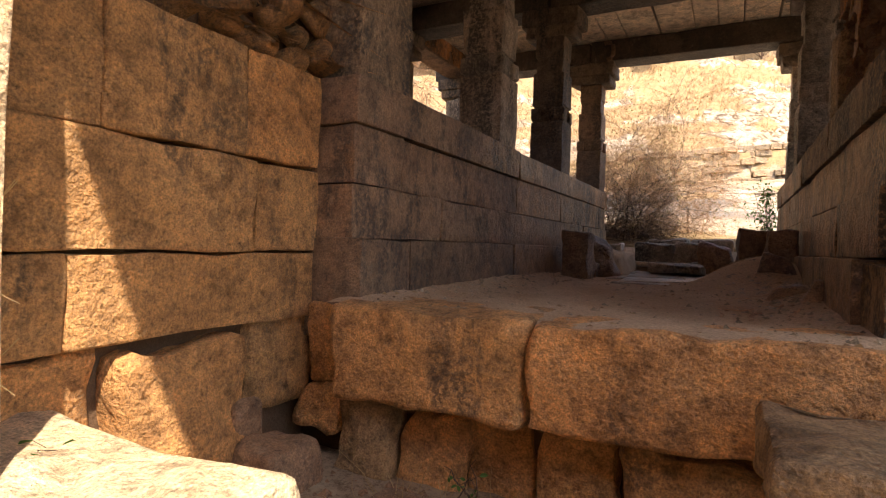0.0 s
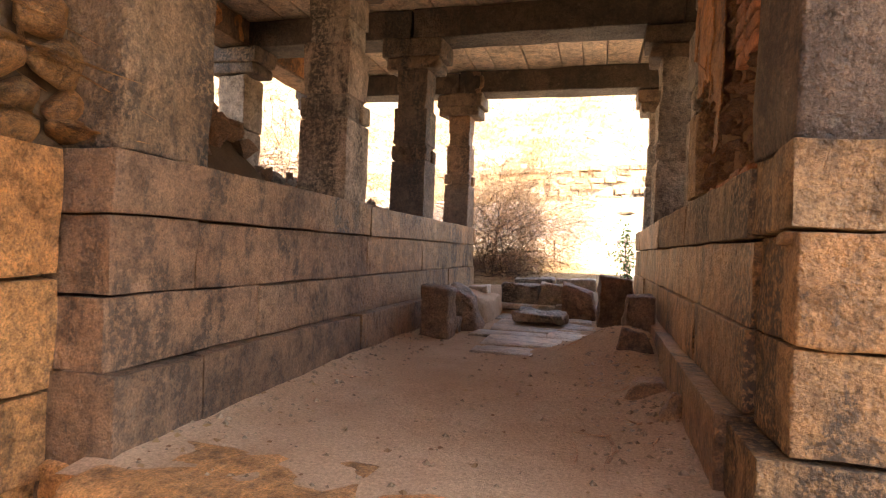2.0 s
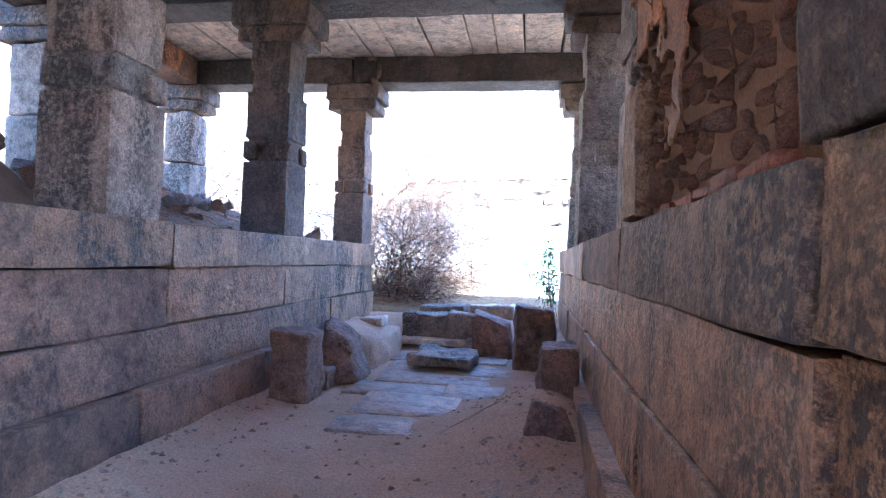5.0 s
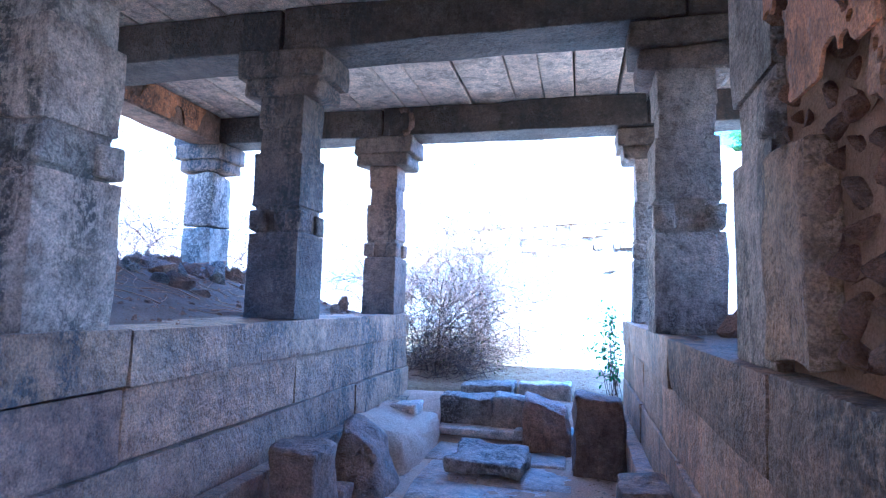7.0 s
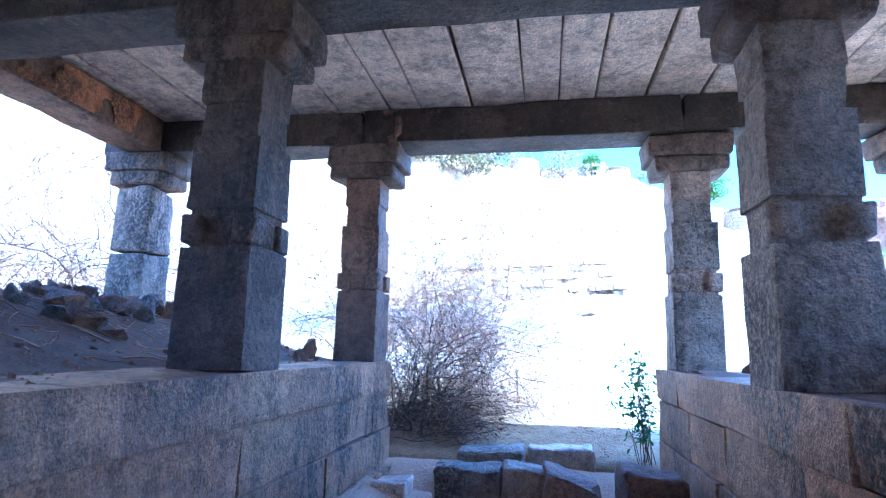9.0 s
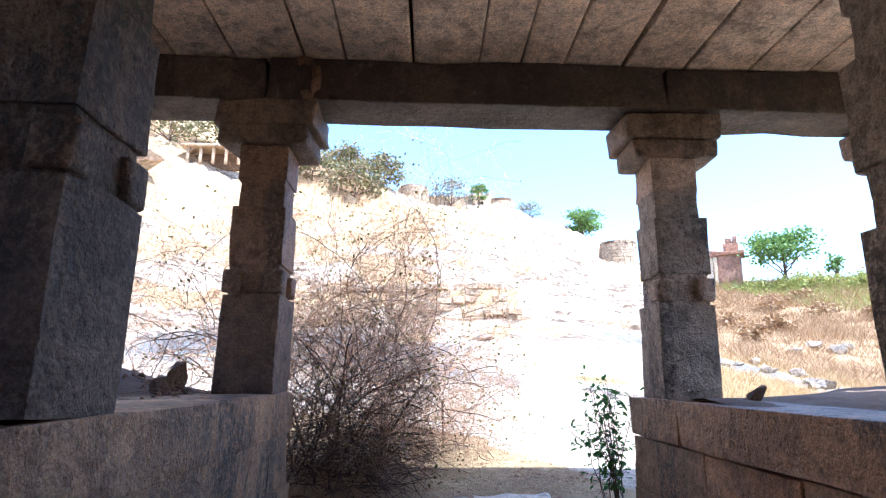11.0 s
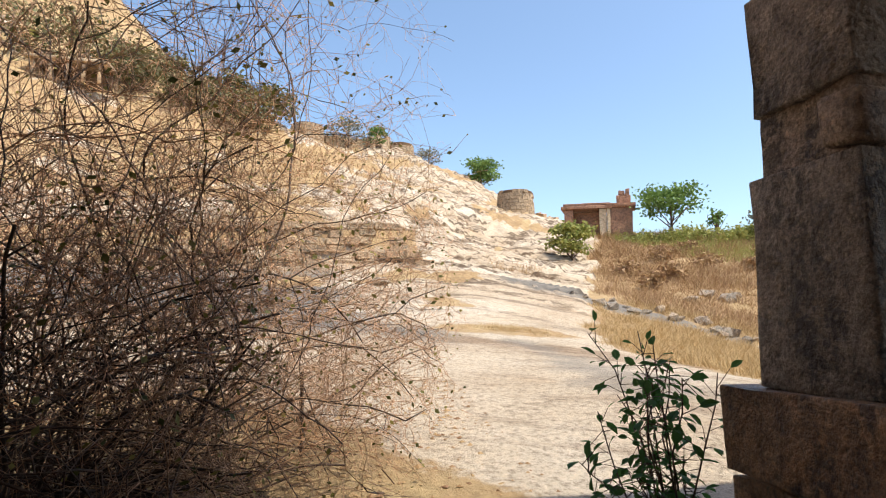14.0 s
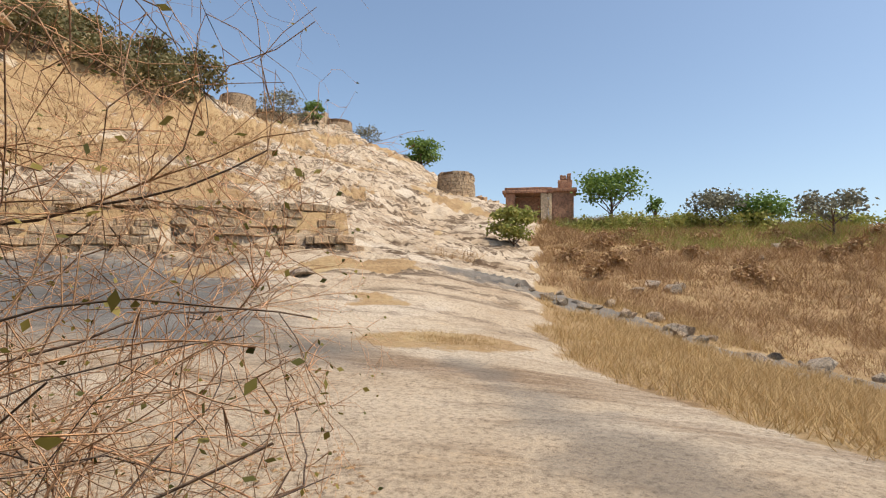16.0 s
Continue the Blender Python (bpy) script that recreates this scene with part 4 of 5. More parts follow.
for x, y, z in ((-1.16, 0.96, 0.42), (-1.16, 0.96, 0.2), (-1.16, 0.96, -0.05)):
    for _ in range(3):
        d = Vector((rt.uniform(0.3, 1), rt.uniform(-0.2, 0.3), rt.uniform(-0.6, 0.8))).normalized()
        p = Vector((x - 0.04, y, z))
        tw.add([p, p + d * 0.07, p + d * 0.13 + Vector((0, 0, 0.01))], 0.002, 0.001)
for _ in range(26):
    p = Vector((rt.uniform(-0.9, -0.2), rt.uniform(2.2, 2.6), -0.98))
    d = Vector((rt.gauss(0, 0.5), rt.gauss(0, 0.3), rt.uniform(0.4, 1))).normalized()
    tw.add([p, p + d * 0.15, p + d * 0.3 + Vector((rt.gauss(0, 0.04), 0, -0.01))], 0.0025, 0.001)
tagged(tw.make("dry_stalks", STRAW), "dry grass stalks by the stones", "grass", "", "stuff")

# ---- ground outside
SPOTS = [
    (0, -30, -1.5), (-30, -20, -1.5), (30, -20, -1.5), (0, 0, -1.05), (0, 2.6, -1.05), (2, 1, -0.9), (-8, 3, -0.3), (8, 3, -0.8), (0, 10.6, 0.4), (-2, 11, 0.5), (3, 11, 0.45),
    (-8, 10, 0.8), (9, 9, 0.0), (0.6, 11.5, 0.55), (1, 15, 0.95), (4.1, 19.1, 1.39), (5.6, 18.4, 1.1), (-4, 16, 1.4), (5.9, 31.4, 3.55), (9.7, 35, 3.77),
    (-2.3, 19.6, 1.4), (-7.4, 33.7, 3.3), (-11.6, 44.6, 7.3), (-23, 74, 20), (-39, 113, 51), (-55, 150, 83), (-0.4, 20, 1.5), (-2.5, 34.9, 3.8),
    (-4.2, 46.2, 8.3), (-10, 87, 24), (-23, 167, 50), (4.3, 36.8, 4.3), (8.5, 69, 16.2), (17, 133.5, 37), (26.9, 84.5, 17.2), (31.4, 115.5, 28.6), (-2.6, 117, 36), (13.6, 126, 39.3), (-10.9, 105, 36.6), (33, 127, 29), (14, 58.8, 9.3),
    (32, 99, 20), (39, 96.6, 18.4), (19, 52, 7.3), (28.5, 63.5, 11.2), (11.9, 32.3, 3.2), (8.2, 20.4, 1.1), (12, 25.1, 1.4), (16.4, 30.5, 2.3),
    (24.6, 40.5, 4.9), (35.2, 53.2, 9.7), (4.3, 13.6, 1.0), (8.9, 16.6, 0.6), (15.5, 21.1, 0.2), (25.6, 27.7, 0.8), (49, 42.5, 8.6), (70, 60, 8),
    (120, 40, 4), (60, 110, 15), (-60, 90, 48), (-60, 40, 22), (-30, 20, 5),
]


def spline(points):
    """A smooth surface through the spot heights (thin plate)."""
    p = np.array(points, float)
    d = np.linalg.norm(p[:, None, :2] - p[None, :, :2], axis=2)
    k = np.where(d > 0, d * d * np.log(d + 1e-9), 0) + 4.0 * np.eye(len(p))
    q = np.hstack([np.ones((len(p), 1)), p[:, :2]])
    a = np.block([[k, q], [q.T, np.zeros((3, 3))]])
    w = np.linalg.solve(a, np.concatenate([p[:, 2], np.zeros(3)]))

    def f(x, y):
        r = np.hypot(np.asarray(x)[..., None] - p[:, 0], np.asarray(y)[..., None] - p[:, 1])
        return (np.where(r > 0, r * r * np.log(r + 1e-9), 0) * w[:len(p)]).sum(-1) + w[-3] + w[-2] * np.asarray(x) + w[-1] * np.asarray(y)
    return f


terrain = spline(SPOTS)


def smooth(a, b, v):
    t = min(1.0, max(0.0, (v - a) / (b - a)))
    return t * t * (3 - 2 * t)


def wall_line(x):
    return 35.0 + 0.1 * (x + 3)


def gully(x, y):
    """How far a place lies beyond the foot of the bare rock, towards the grass slope."""
    return x - (5.2 + 0.5 * max(0.0, y - 19)) + 0.9 * noise.fractal(Vector((x * 0.25, y * 0.25, 4)), 1, 2, 4) + 2.2 * noise.noise(Vector((x * 0.14, y * 0.14, 8))) * smooth(23, 33, y)


def stream(x, y):
    ax, ay, bx, by = 8.5, 30.0, 19.0, 16.5
    t = ((x - ax) * (bx - ax) + (y - ay) * (by - ay)) / ((bx - ax) ** 2 + (by - ay) ** 2)
    t = min(1.4, max(0, t))
    return math.hypot(x - ax - t * (bx - ax), y - ay - t * (by - ay)) + 1.3 * noise.fractal(Vector((x * 0.35, y * 0.35, 14)), 0.8, 2, 4)


def ground_h(x, y, base=None):
    """Height of the ground outside: smooth hill, sheets of rock broken into ledges, a plain far away."""
    h = float(terrain(x, y)) if base is None else base
    far = math.hypot(x, y - 20)
    if far > 190:
        k = min(1, (far - 190) / 120)
        h = h * (1 - k) + (60 if y > 90 and x < 20 else 0) * k * max(0, 1 - (far - 310) / 200) * (far < 510)
    d = math.hypot(x, y - 11)
    if far < 400:
        rough = smooth(6, 30, d)
        h += rough * (0.25 * noise.fractal(Vector((x * 0.1, y * 0.1, 5)), 1, 2, 5) + 0.01 * d * noise.fractal(Vector((x * 0.05, y * 0.05, 1)), 0.8, 2, 6))
        u, v = x * 0.88 - y * 0.47, x * 0.47 + y * 0.88
        if y > 14:
            s = noise.fractal(Vector((u * 0.055, v * 0.3, 7)), 0.9, 2.1, 3) * 3.6
            h += rough * (0.24 + 0.008 * d) * (((s % 1.0 - 0.1) / 0.9 if s % 1.0 > 0.1 else 1 - (s % 1.0) / 0.1) - 0.5 * smooth(40, 80, d)) * (0.35 if gully(x, y) > 0 else 1)
        h += 0.025 * noise.fractal(Vector((x * 0.9, y * 0.9, 2)), 1, 2, 4)
    if -9.5 < x < 4.6 and y > wall_line(x) + 0.15:
        h = max(h, 5.75 + 0.12 * (x + 3) * 0.5 - 0.0 * y) if y < wall_line(x) + 4.5 else h
    if abs(x) < 5.15 and 3.1 < y < 10.7:
        h = min(h, -0.35)
    if abs(x) < 2.6 and y <= 3.4:
        h = min(h, -0.97)
    return h


def seg_dist(x, y):
    """Distance from the dark streak on the near slab, stain and painted bush shadow together."""
    ax, ay, bx, by = 3.4, 18.4, 3.3, 14.1
    t = min(1, max(0, ((x - ax) * (bx - ax) + (y - ay) * (by - ay)) / ((bx - ax) ** 2 + (by - ay) ** 2)))
    return math.hypot(x - ax - t * (bx - ax), y - ay - t * (by - ay))


def graded(near, step, growth, end):
    v, s = [0.0], step
    while v[-1] < end:
        if v[-1] > near:
            s *= growth
        v.append(v[-1] + s)
    return v


gx = graded(14, 0.22, 1.035, 2500)
gx = [-v for v in gx[:0:-1]] + gx
gy = [-v + 11 for v in graded(14, 0.25, 1.1, 2500)[:0:-1]] + [v + 11 for v in graded(26, 0.2, 1.018, 2500)]
XX, YY = np.meshgrid(np.array(gx), np.array(gy))
ZZ = np.zeros_like(XX)
for j in range(len(gy)):
    ZZ[j] = terrain(XX[j], YY[j])
vs, grass, wet_shade = [], [], []
for j, y in enumerate(gy):
    for i, x in enumerate(gx):
        vs.append((x, y, ground_h(x, y, float(ZZ[j, i]))))
        n1 = noise.fractal(Vector((x * 0.12, y * 0.12, 21)), 0.9, 2, 5) if abs(x) < 200 and abs(y) < 300 else 0
        g = smooth(-0.4, 0.5, gully(x, y)) if abs(x) < 400 and y < 400 else 1
        g *= smooth(0.6, 1.5, stream(x, y)) if 4 < x < 26 and 10 < y < 36 else 1
        hill = smooth(0.05, 0.4, n1 - 0.12 + 0.5 * smooth(42, 80, y) - 0.42 * smooth(2, 16, x) + 0.28 * smooth(0, -9, x) * smooth(36, 40, y))
        g = max(g, hill if y > 24 else 0, 1 - smooth(13.0, 15.2, y + 2.2 * max(0, x + 0.1) + 2.5 * n1) if y > 3 else 0.1)
        if -9.5 < x < 4.6 and 0.15 < y - wall_line(x) < 8:
            g = max(g, 0.9)
        g = max(g, 0.8 * smooth(1.6, 0.6, math.hypot((x - 3.9) / 1.1, (y - 20.3) / 0.8) + n1))
        grass.append(g)
        w = smooth(0.25, -0.2, max(abs(x + 4.5) / 4.9, abs(y - 26.5) / 6.3) - 1 + 0.6 * n1)
        if 4 < x < 26 and 10 < y < 36:
            w = max(w, 0.8 * smooth(1.6, 0.8, stream(x, y)))
        # bush shadow and stain painted as one dark streak
        w = max(w, 0.5 * smooth(0.4, -0.1, seg_dist(x, y) + 0.5 * n1 + 0.5 * noise.fractal(Vector((x * 1.6, y * 1.6, 5)), 0.8, 2, 4)) if 0 < x < 7 and 12 < y < 22 else 0)
        wet_shade.append(w)
w_ = len(gx)
fs = [(j * w_ + i, j * w_ + i + 1, (j + 1) * w_ + i + 1, (j + 1) * w_ + i) for j in range(len(gy) - 1) for i in range(w_ - 1)]
me = bpy.data.meshes.new("ground")
me.from_pydata(vs, [], fs)
for nm, vals in (("grass", grass), ("wet_shade", wet_shade)):
    me.attributes.new(nm, "FLOAT", "POINT").data.foreach_set("value", np.array(vals, np.float32))
me.materials.append(HILL)
me.shade_smooth()
tagged(new("ground", me), "bare sunlit granite hillside with dry grass and stains", "ground", "", "structure")


def gz(x, y):
    return ground_h(x, y)


# terrace wall on the hillside
tr = empty("terrace_wall", "dry stone terrace wall on the hillside", "wall")
rt = random.Random(61)
plain("wall_core", (-9.2, 4.5, 36.1, 36.6, 2.8, 5.6), EARTH, tr).matrix_world = Matrix.Translation((0, 0, 0))
WALLST = []
for k in range(6):
    bmx = block_mesh(-0.5, 0.5, -0.5, 0.5, -0.5, 0.5, rt, worn=0.09, jit=0.07)
    me = bpy.data.meshes.new("wall_stone")
    bmx.to_mesh(me)
    bmx.free()
    me.materials.append(HILLSTONE)
    WALLST.append(me)
for row in range(7):
    x = -9.3 + rt.uniform(0, 0.3)
    end = 4.7 - 0.25 * row + rt.uniform(-0.4, 0.4)
    while x < end:
        w = rt.uniform(0.25, 0.85) if row != 3 else rt.uniform(0.6, 1.3)
        h = 0.36
        zb = 3.25 + 0.06 * (x + 9) + row * 0.37
        if rt.random() > 0.14:
            ob = new("wall_stone", rt.choice(WALLST))
            ob.parent = tr
            ob.matrix_world = Matrix.LocRotScale((x + w / 2, wall_line(x) + rt.uniform(-0.14, 0.14) + 0.09 * row, zb + h / 2 + rt.uniform(-0.04, 0.04)), Euler((rt.gauss(0, 0.06), rt.gauss(0, 0.06), 0.1 + rt.gauss(0, 0.1))), (w * 0.97, 0.5, h * rt.uniform(0.85, 1)))
        x += w
cp = empty("terrace_coping", "long line of coping stones above the terrace", "wall")
x = -8.0
while x < 3.6:
    w = rt.uniform(0.9, 1.8)
    ob = new("wall_stone", rt.choice(WALLST))
    ob.parent = cp
    y = wall_line(x) + 3.6
    ob.matrix_world = Matrix.LocRotScale((x + w / 2, y, gz(x + w / 2, y) + 0.22), Euler((0, rt.gauss(0, 0.02), 0.1)), (w * 0.98, 0.5, 0.7))
    x += w


def round_tower(x, y, r, h, label, seed, sink=1.5):
    """A round bastion of coursed stone: rings of stones, uneven rim."""
    t = empty("bastion", label, "bastion", "hill bastions")
    rnd = random.Random(seed)
    z0 = gz(x, y) - sink
    rows = int((h + sink) / 0.5)
    vs, fs = [], []
    for j in range(rows):
        rr_ = r * (1.06 - 0.1 * j / rows)
        n = int(6.28 * rr_ / 0.8)
        o = rnd.random()
        for k in range(n):
            if j == rows - 1 and rnd.random() < 0.35:
                continue
            a0, a1 = 6.2832 * (k + o + 0.03) / n, 6.2832 * (k + o + 0.97) / n
            q = rr_ + rnd.uniform(-0.05, 0.07)
            za, zb = z0 + j * 0.5, z0 + j * 0.5 + 0.46
            b = len(vs)
            for aa in (a0, a1):
                for zz in (za, zb):
                    vs.append((x + q * math.cos(aa), y + q * math.sin(aa), zz))
                    vs.append((x + (rr_ - 0.6) * math.cos(aa), y + (rr_ - 0.6) * math.sin(aa), zz))
            fs += [(b, b + 4, b + 6, b + 2), (b + 2, b + 6, b + 7, b + 3), (b, b + 2, b + 3, b + 1), (b + 4, b + 5, b + 7, b + 6)]
    me = bpy.data.meshes.new("masonry")
    me.from_pydata(vs, [], fs)
    me.materials.append(HILLSTONE)
    new("masonry", me).parent = t
    bm = bmesh.new()
    bmesh.ops.create_cone(bm, segments=24, radius1=r, radius2=r * 0.93, depth=h + sink - 0.2, cap_ends=True)
    bmesh.ops.translate(bm, verts=bm.verts, vec=(x, y, z0 + (h + sink - 0.2) / 2))
    link("core", bm, EARTH, t)
    return t


round_tower(27.0, 84.5, 2.65, 3.1, "round stone bastion on the hill shoulder", 1)
round_tower(-3.6, 117.0, 3.2, 2.8, "round stone bastion of the hill fort", 2, 3)
round_tower(16.4, 130.0, 3.0, 2.4, "round stone bastion of the hill fort", 3, 3)


def rubble_wall(label, pts, h, th, seed):
    w = empty("fort_wall", label, "wall", "fort walls")
    rnd = random.Random(seed)
    vs, fs = [], []
    for (xa, ya), (xb, yb) in zip(pts[:-1], pts[1:]):
        l = math.hypot(xb - xa, yb - ya)
        ux, uy = (xb - xa) / l, (yb - ya) / l
        s = 0.0
        while s < l:
            q = rnd.uniform(0.6, 1.3)
            x, y = xa + ux * s, ya + uy * s
            z = gz(x, y)
            for j in range(int(h / 0.55)):
                b, hh = len(vs), 0.52
                zz = z + j * 0.55 - 0.5
                for dx, dy in ((0, 0), (ux * q, uy * q), (ux * q - uy * th, uy * q + ux * th), (-uy * th, ux * th)):
                    o = rnd.uniform(-0.05, 0.05)
                    vs.append((x + dx * 0.96 + uy * o, y + dy * 0.96 - ux * o, zz))
                    vs.append((x + dx * 0.96 + uy * o, y + dy * 0.96 - ux * o, zz + hh + (rnd.uniform(-0.2, 0.15) if j == int(h / 0.55) - 1 else 0)))
                fs += [(b, b + 2, b + 3, b + 1), (b + 2, b + 4, b + 5, b + 3), (b + 4, b + 6, b + 7, b + 5), (b + 6, b, b + 1, b + 7), (b + 1, b + 3, b + 5, b + 7)]
            s += q
    me = bpy.data.meshes.new("masonry")
    me.from_pydata(vs, [], fs)
    me.materials.append(HILLSTONE)
    new("masonry", me).parent = w
    return w


rubble_wall("ruined fort wall along the hill crest", [(0.0, 118), (8, 123), (14, 129)], 3.2, 1.2, 1)
rubble_wall("ruined fort wall along the hill crest", [(19.5, 130), (25, 126), (31, 118.5)], 1.8, 1.2, 2)
rubble_wall("low ruined wall beside the bastion", [(30.0, 85.0), (33.5, 80.0)], 1.5, 0.9, 3)


# ruined gateway
def gateway(x, y, label):
    g = empty("ruined_gateway", label, "ruin")
    z = gz(x, y) - 0.6
    rnd = random.Random(91)
    ux, uy = 0.88, -0.47

    def bl(name, a, b, d0, d1, z0, z1, material=BRICKOLD, parent=g):
        bm = block_mesh(a, b, d0, d1, z0, z1, rnd, worn=0.05, jit=0.03, cuts=2, lump=0.05)
        m = Matrix(((ux, -uy, 0, x), (uy, ux, 0, y), (0, 0, 1, z), (0, 0, 0, 1))) @ Matrix.Scale(1.18, 4)
        bmesh.ops.transform(bm, matrix=m, verts=bm.verts)
        return link(name, bm, material, parent, smooth=True)
    bl("pier", -3.1, -2.3, -0.9, 0.9, 0, 2.7)
    bl("pier", -0.1, 0.55, -0.9, 0.9, 0, 2.7, PALE)
    bl("wall", -2.35, -0.1, 0.2, 0.9, 0, 2.6)
    bl("cornice", -3.35, 1.0, -1.05, 1.05, 2.7, 3.0)
    bl("parapet", -3.2, 0.9, -0.8, 0.8, 3.0, 3.25)
    bl("pier", 0.75, 2.7, -0.9, 0.9, 0, 2.75)
    bl("niche_pier", 0.55, 0.85, -1.0, -0.7, 0, 2.7, PALE)
    bl("cornice", 0.5, 3.0, -1.05, 1.05, 2.75, 3.1)
    tu = bl("turret", 1.4, 2.6, -0.5, 0.5, 3.1, 3.9)
    bl("finial", 1.6, 2.1, -0.4, 0.4, 3.9, 4.35, BRICKOLD, tu)
    bl("finial", 2.15, 2.5, -0.4, 0.4, 3.9, 4.5, BRICKOLD, tu)
    return g


gateway(28.4, 62.2, "ruined plastered brick gateway with a broken turret")


def pavilion(x, y):
    g = empty("hill_pavilion", "small ruined pillared pavilion high on the hill", "ruin")
    z = gz(x, y) - 0.5
    rnd = random.Random(7)
    for k in range(5):
        block("pillar", (x + k * 1.9 - 0.2, x + k * 1.9 + 0.2, y - 0.2, y + 0.2, z, z + 2.6), HILLSTONE, g, rnd)
    block("roof", (x - 1, x + 8.6, y - 0.6, y + 3, z + 2.6, z + 3.0), HILLSTONE, g, rnd)
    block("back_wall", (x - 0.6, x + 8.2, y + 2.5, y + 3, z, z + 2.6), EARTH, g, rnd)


pavilion(-36.5, 86.0)


# ---- trees and scrub
def tree(name, x, y, h, w, seed, leafmat, label, trunk=0.35, count=2600, size=0.32, crown0=0.4, bare=False, category="tree"):
    rnd = random.Random(seed)
    t = empty(name, label, category)
    z = gz(x, y) - 0.1
    tubes, tips = [Tubes(), Tubes(), Tubes()], []
    base = Vector((x, y, z))
    for k in range(6):
        a = k * 1.05 + rnd.uniform(-0.3, 0.3)
        d = Vector((math.cos(a) * w / h, math.sin(a) * w / h, 1.0)).normalized()
        p0 = base + Vector((0, 0, h * crown0 * rnd.uniform(0.3, 0.9)))
        pts = [p0 + d * h * 0.62 * s + Vector((rnd.gauss(0, 0.1), rnd.gauss(0, 0.1), 0)) * s for s in (0, 0.25, 0.5, 0.75, 1)]
        tb = Tubes()
        tb.add(pts, trunk * h * 0.035, trunk * h * 0.012, 5)
        tb.make("limb", BARK, t)
    tubes[0].add([base, base + Vector((0.05, 0, h * crown0)), base + Vector((0, 0.08, h * 0.7))], trunk * h * 0.09, trunk * h * 0.03, 7)
    tubes[0].make("trunk", BARK, t)
    clumps = []
    for _ in range(int(26 + w * 2)):
        a, q = rnd.uniform(0, 6.28), math.sqrt(rnd.random())
        hz = rnd.uniform(0.15, 1) ** 0.7
        cx = x + math.cos(a) * q * w / 2 * math.sqrt(max(0.1, 1 - (hz - 0.45) ** 2 * 2.2))
        cy = y + math.sin(a) * q * w / 2 * math.sqrt(max(0.1, 1 - (hz - 0.45) ** 2 * 2.2))
        clumps.append(Vector((cx, cy, z + h * (crown0 + (1 - crown0) * hz * 0.92))))
    pts = []
    for _ in range(count):
        c = rnd.choice(clumps)
        r = w * 0.085
        pts.append((c + Vector((rnd.gauss(0, r), rnd.gauss(0, r), rnd.gauss(0, r * 0.6))), None))
    leaf_cloud("crown", pts, leafmat, t, rnd, size, 0.3 if bare else 1.0)
    return t


tree("broad_tree", 33.0, 56.8, 5.4, 6.2, 1, LEAFTREE, "round-crowned green tree on the grassy rise", crown0=0.42)
tree("slim_tree", 36.0, 54.2, 3.0, 1.5, 2, LEAFTREE, "slim young tree on the grassy rise", count=260)
tree("broad_tree", 39.5, 50.0, 3.4, 5.5, 3, LEAFGREY, "thin-leaved tree behind the rise", count=1300)
tree("broad_tree", 42.6, 48.6, 3.0, 4.5, 4, LEAFTREE, "green tree behind the rise", count=1500)
tree("pale_shrub", 41.0, 41.0, 3.6, 4.6, 5, LEAFGREY, "pale silvery shrub on the grassy rise", count=900, category="shrub")
tree("green_shrub", 19.0, 49.3, 3.0, 3.4, 6, LEAFYEL, "bright green shrub beside the bare rock", count=2200, size=0.28, crown0=0.08, category="shrub")
tree("crest_tree", 30.8, 115.5, 6.0, 7.5, 7, LEAFTREE, "green tree growing out of the fort wall", count=2200, size=0.55, crown0=0.1)
tree("crest_shrub", 22.0, 126.5, 4.5, 5.5, 8, LEAFGREY, "grey leafless shrub on the fort crest", count=800, size=0.4, crown0=0.1, category="shrub")
tree("crest_shrub", 4.3, 118.5, 6.0, 8.5, 9, LEAFGREY, "grey leafless shrub on the fort crest", count=1200, size=0.45, crown0=0.1, category="shrub")
tree("crest_shrub", 10.3, 122.0, 5.0, 3.8, 10, LEAFTREE, "green shrub on the fort crest", count=900, size=0.45, crown0=0.1, category="shrub")
for k, (x, y, h, w) in enumerate(((-12.5, 94.5, 6, 9), (-8.4, 101, 6, 8), (-20, 96, 5, 9), (-16, 104, 5, 8), (-26, 106, 5, 9), (-30, 99, 5, 8), (-41, 89, 9, 16), (-34, 92, 8, 14), (-28, 95, 7, 10))):
    tree("hill_scrub", x, y, h, w, 30 + k, LEAFSCRUB, "dark green scrub clinging to the hillside", count=1500, size=0.6, crown0=0.05, category="scrub")
for k, (x, y) in enumerate(((-7.5, 11.5), (-6.6, 13.5), (-9.5, 13.0), (-8.0, 9.0), (-9.5, 7.0), (-7.2, 5.8), (-11, 10), (-5.6, 12.2), (-7.0, 16.0))):
    bush(50 + k, (x, y, gz(x, y)), 13, (0.05, 0.0), 4.6 if k < 7 else 2.6, 0.015, "leafless grey bush on the slope beside the hall", 3.0, 0.05, lambda p: p.x < -5.0 or p.y > 11.2)

rs = random.Random(55)
for k in range(16):
    x = 30 + k * 1.9 + rs.uniform(-0.8, 0.8)
    y = 55 - k * 0.95 + rs.uniform(-2, 2)
    tree("crest_scrub", x, y, rs.uniform(1.2, 2.0), rs.uniform(3.0, 5.5), 200 + k, LEAFYEL, "yellow-green scrub along the crest of the slope", count=420, size=0.3, crown0=0.02, category="scrub")
for k in range(26):
    x, y = rs.uniform(14, 44), rs.uniform(26, 50)
    if gully(x, y) < 2 or stream(x, y) < 2.5:
        continue
    tree("dry_scrub", x, y, rs.uniform(0.7, 1.4), rs.uniform(1.2, 2.8), 240 + k, STRAWRED, "dry brown scrub on the grassy slope", count=300, size=0.22, crown0=0.02, category="scrub")

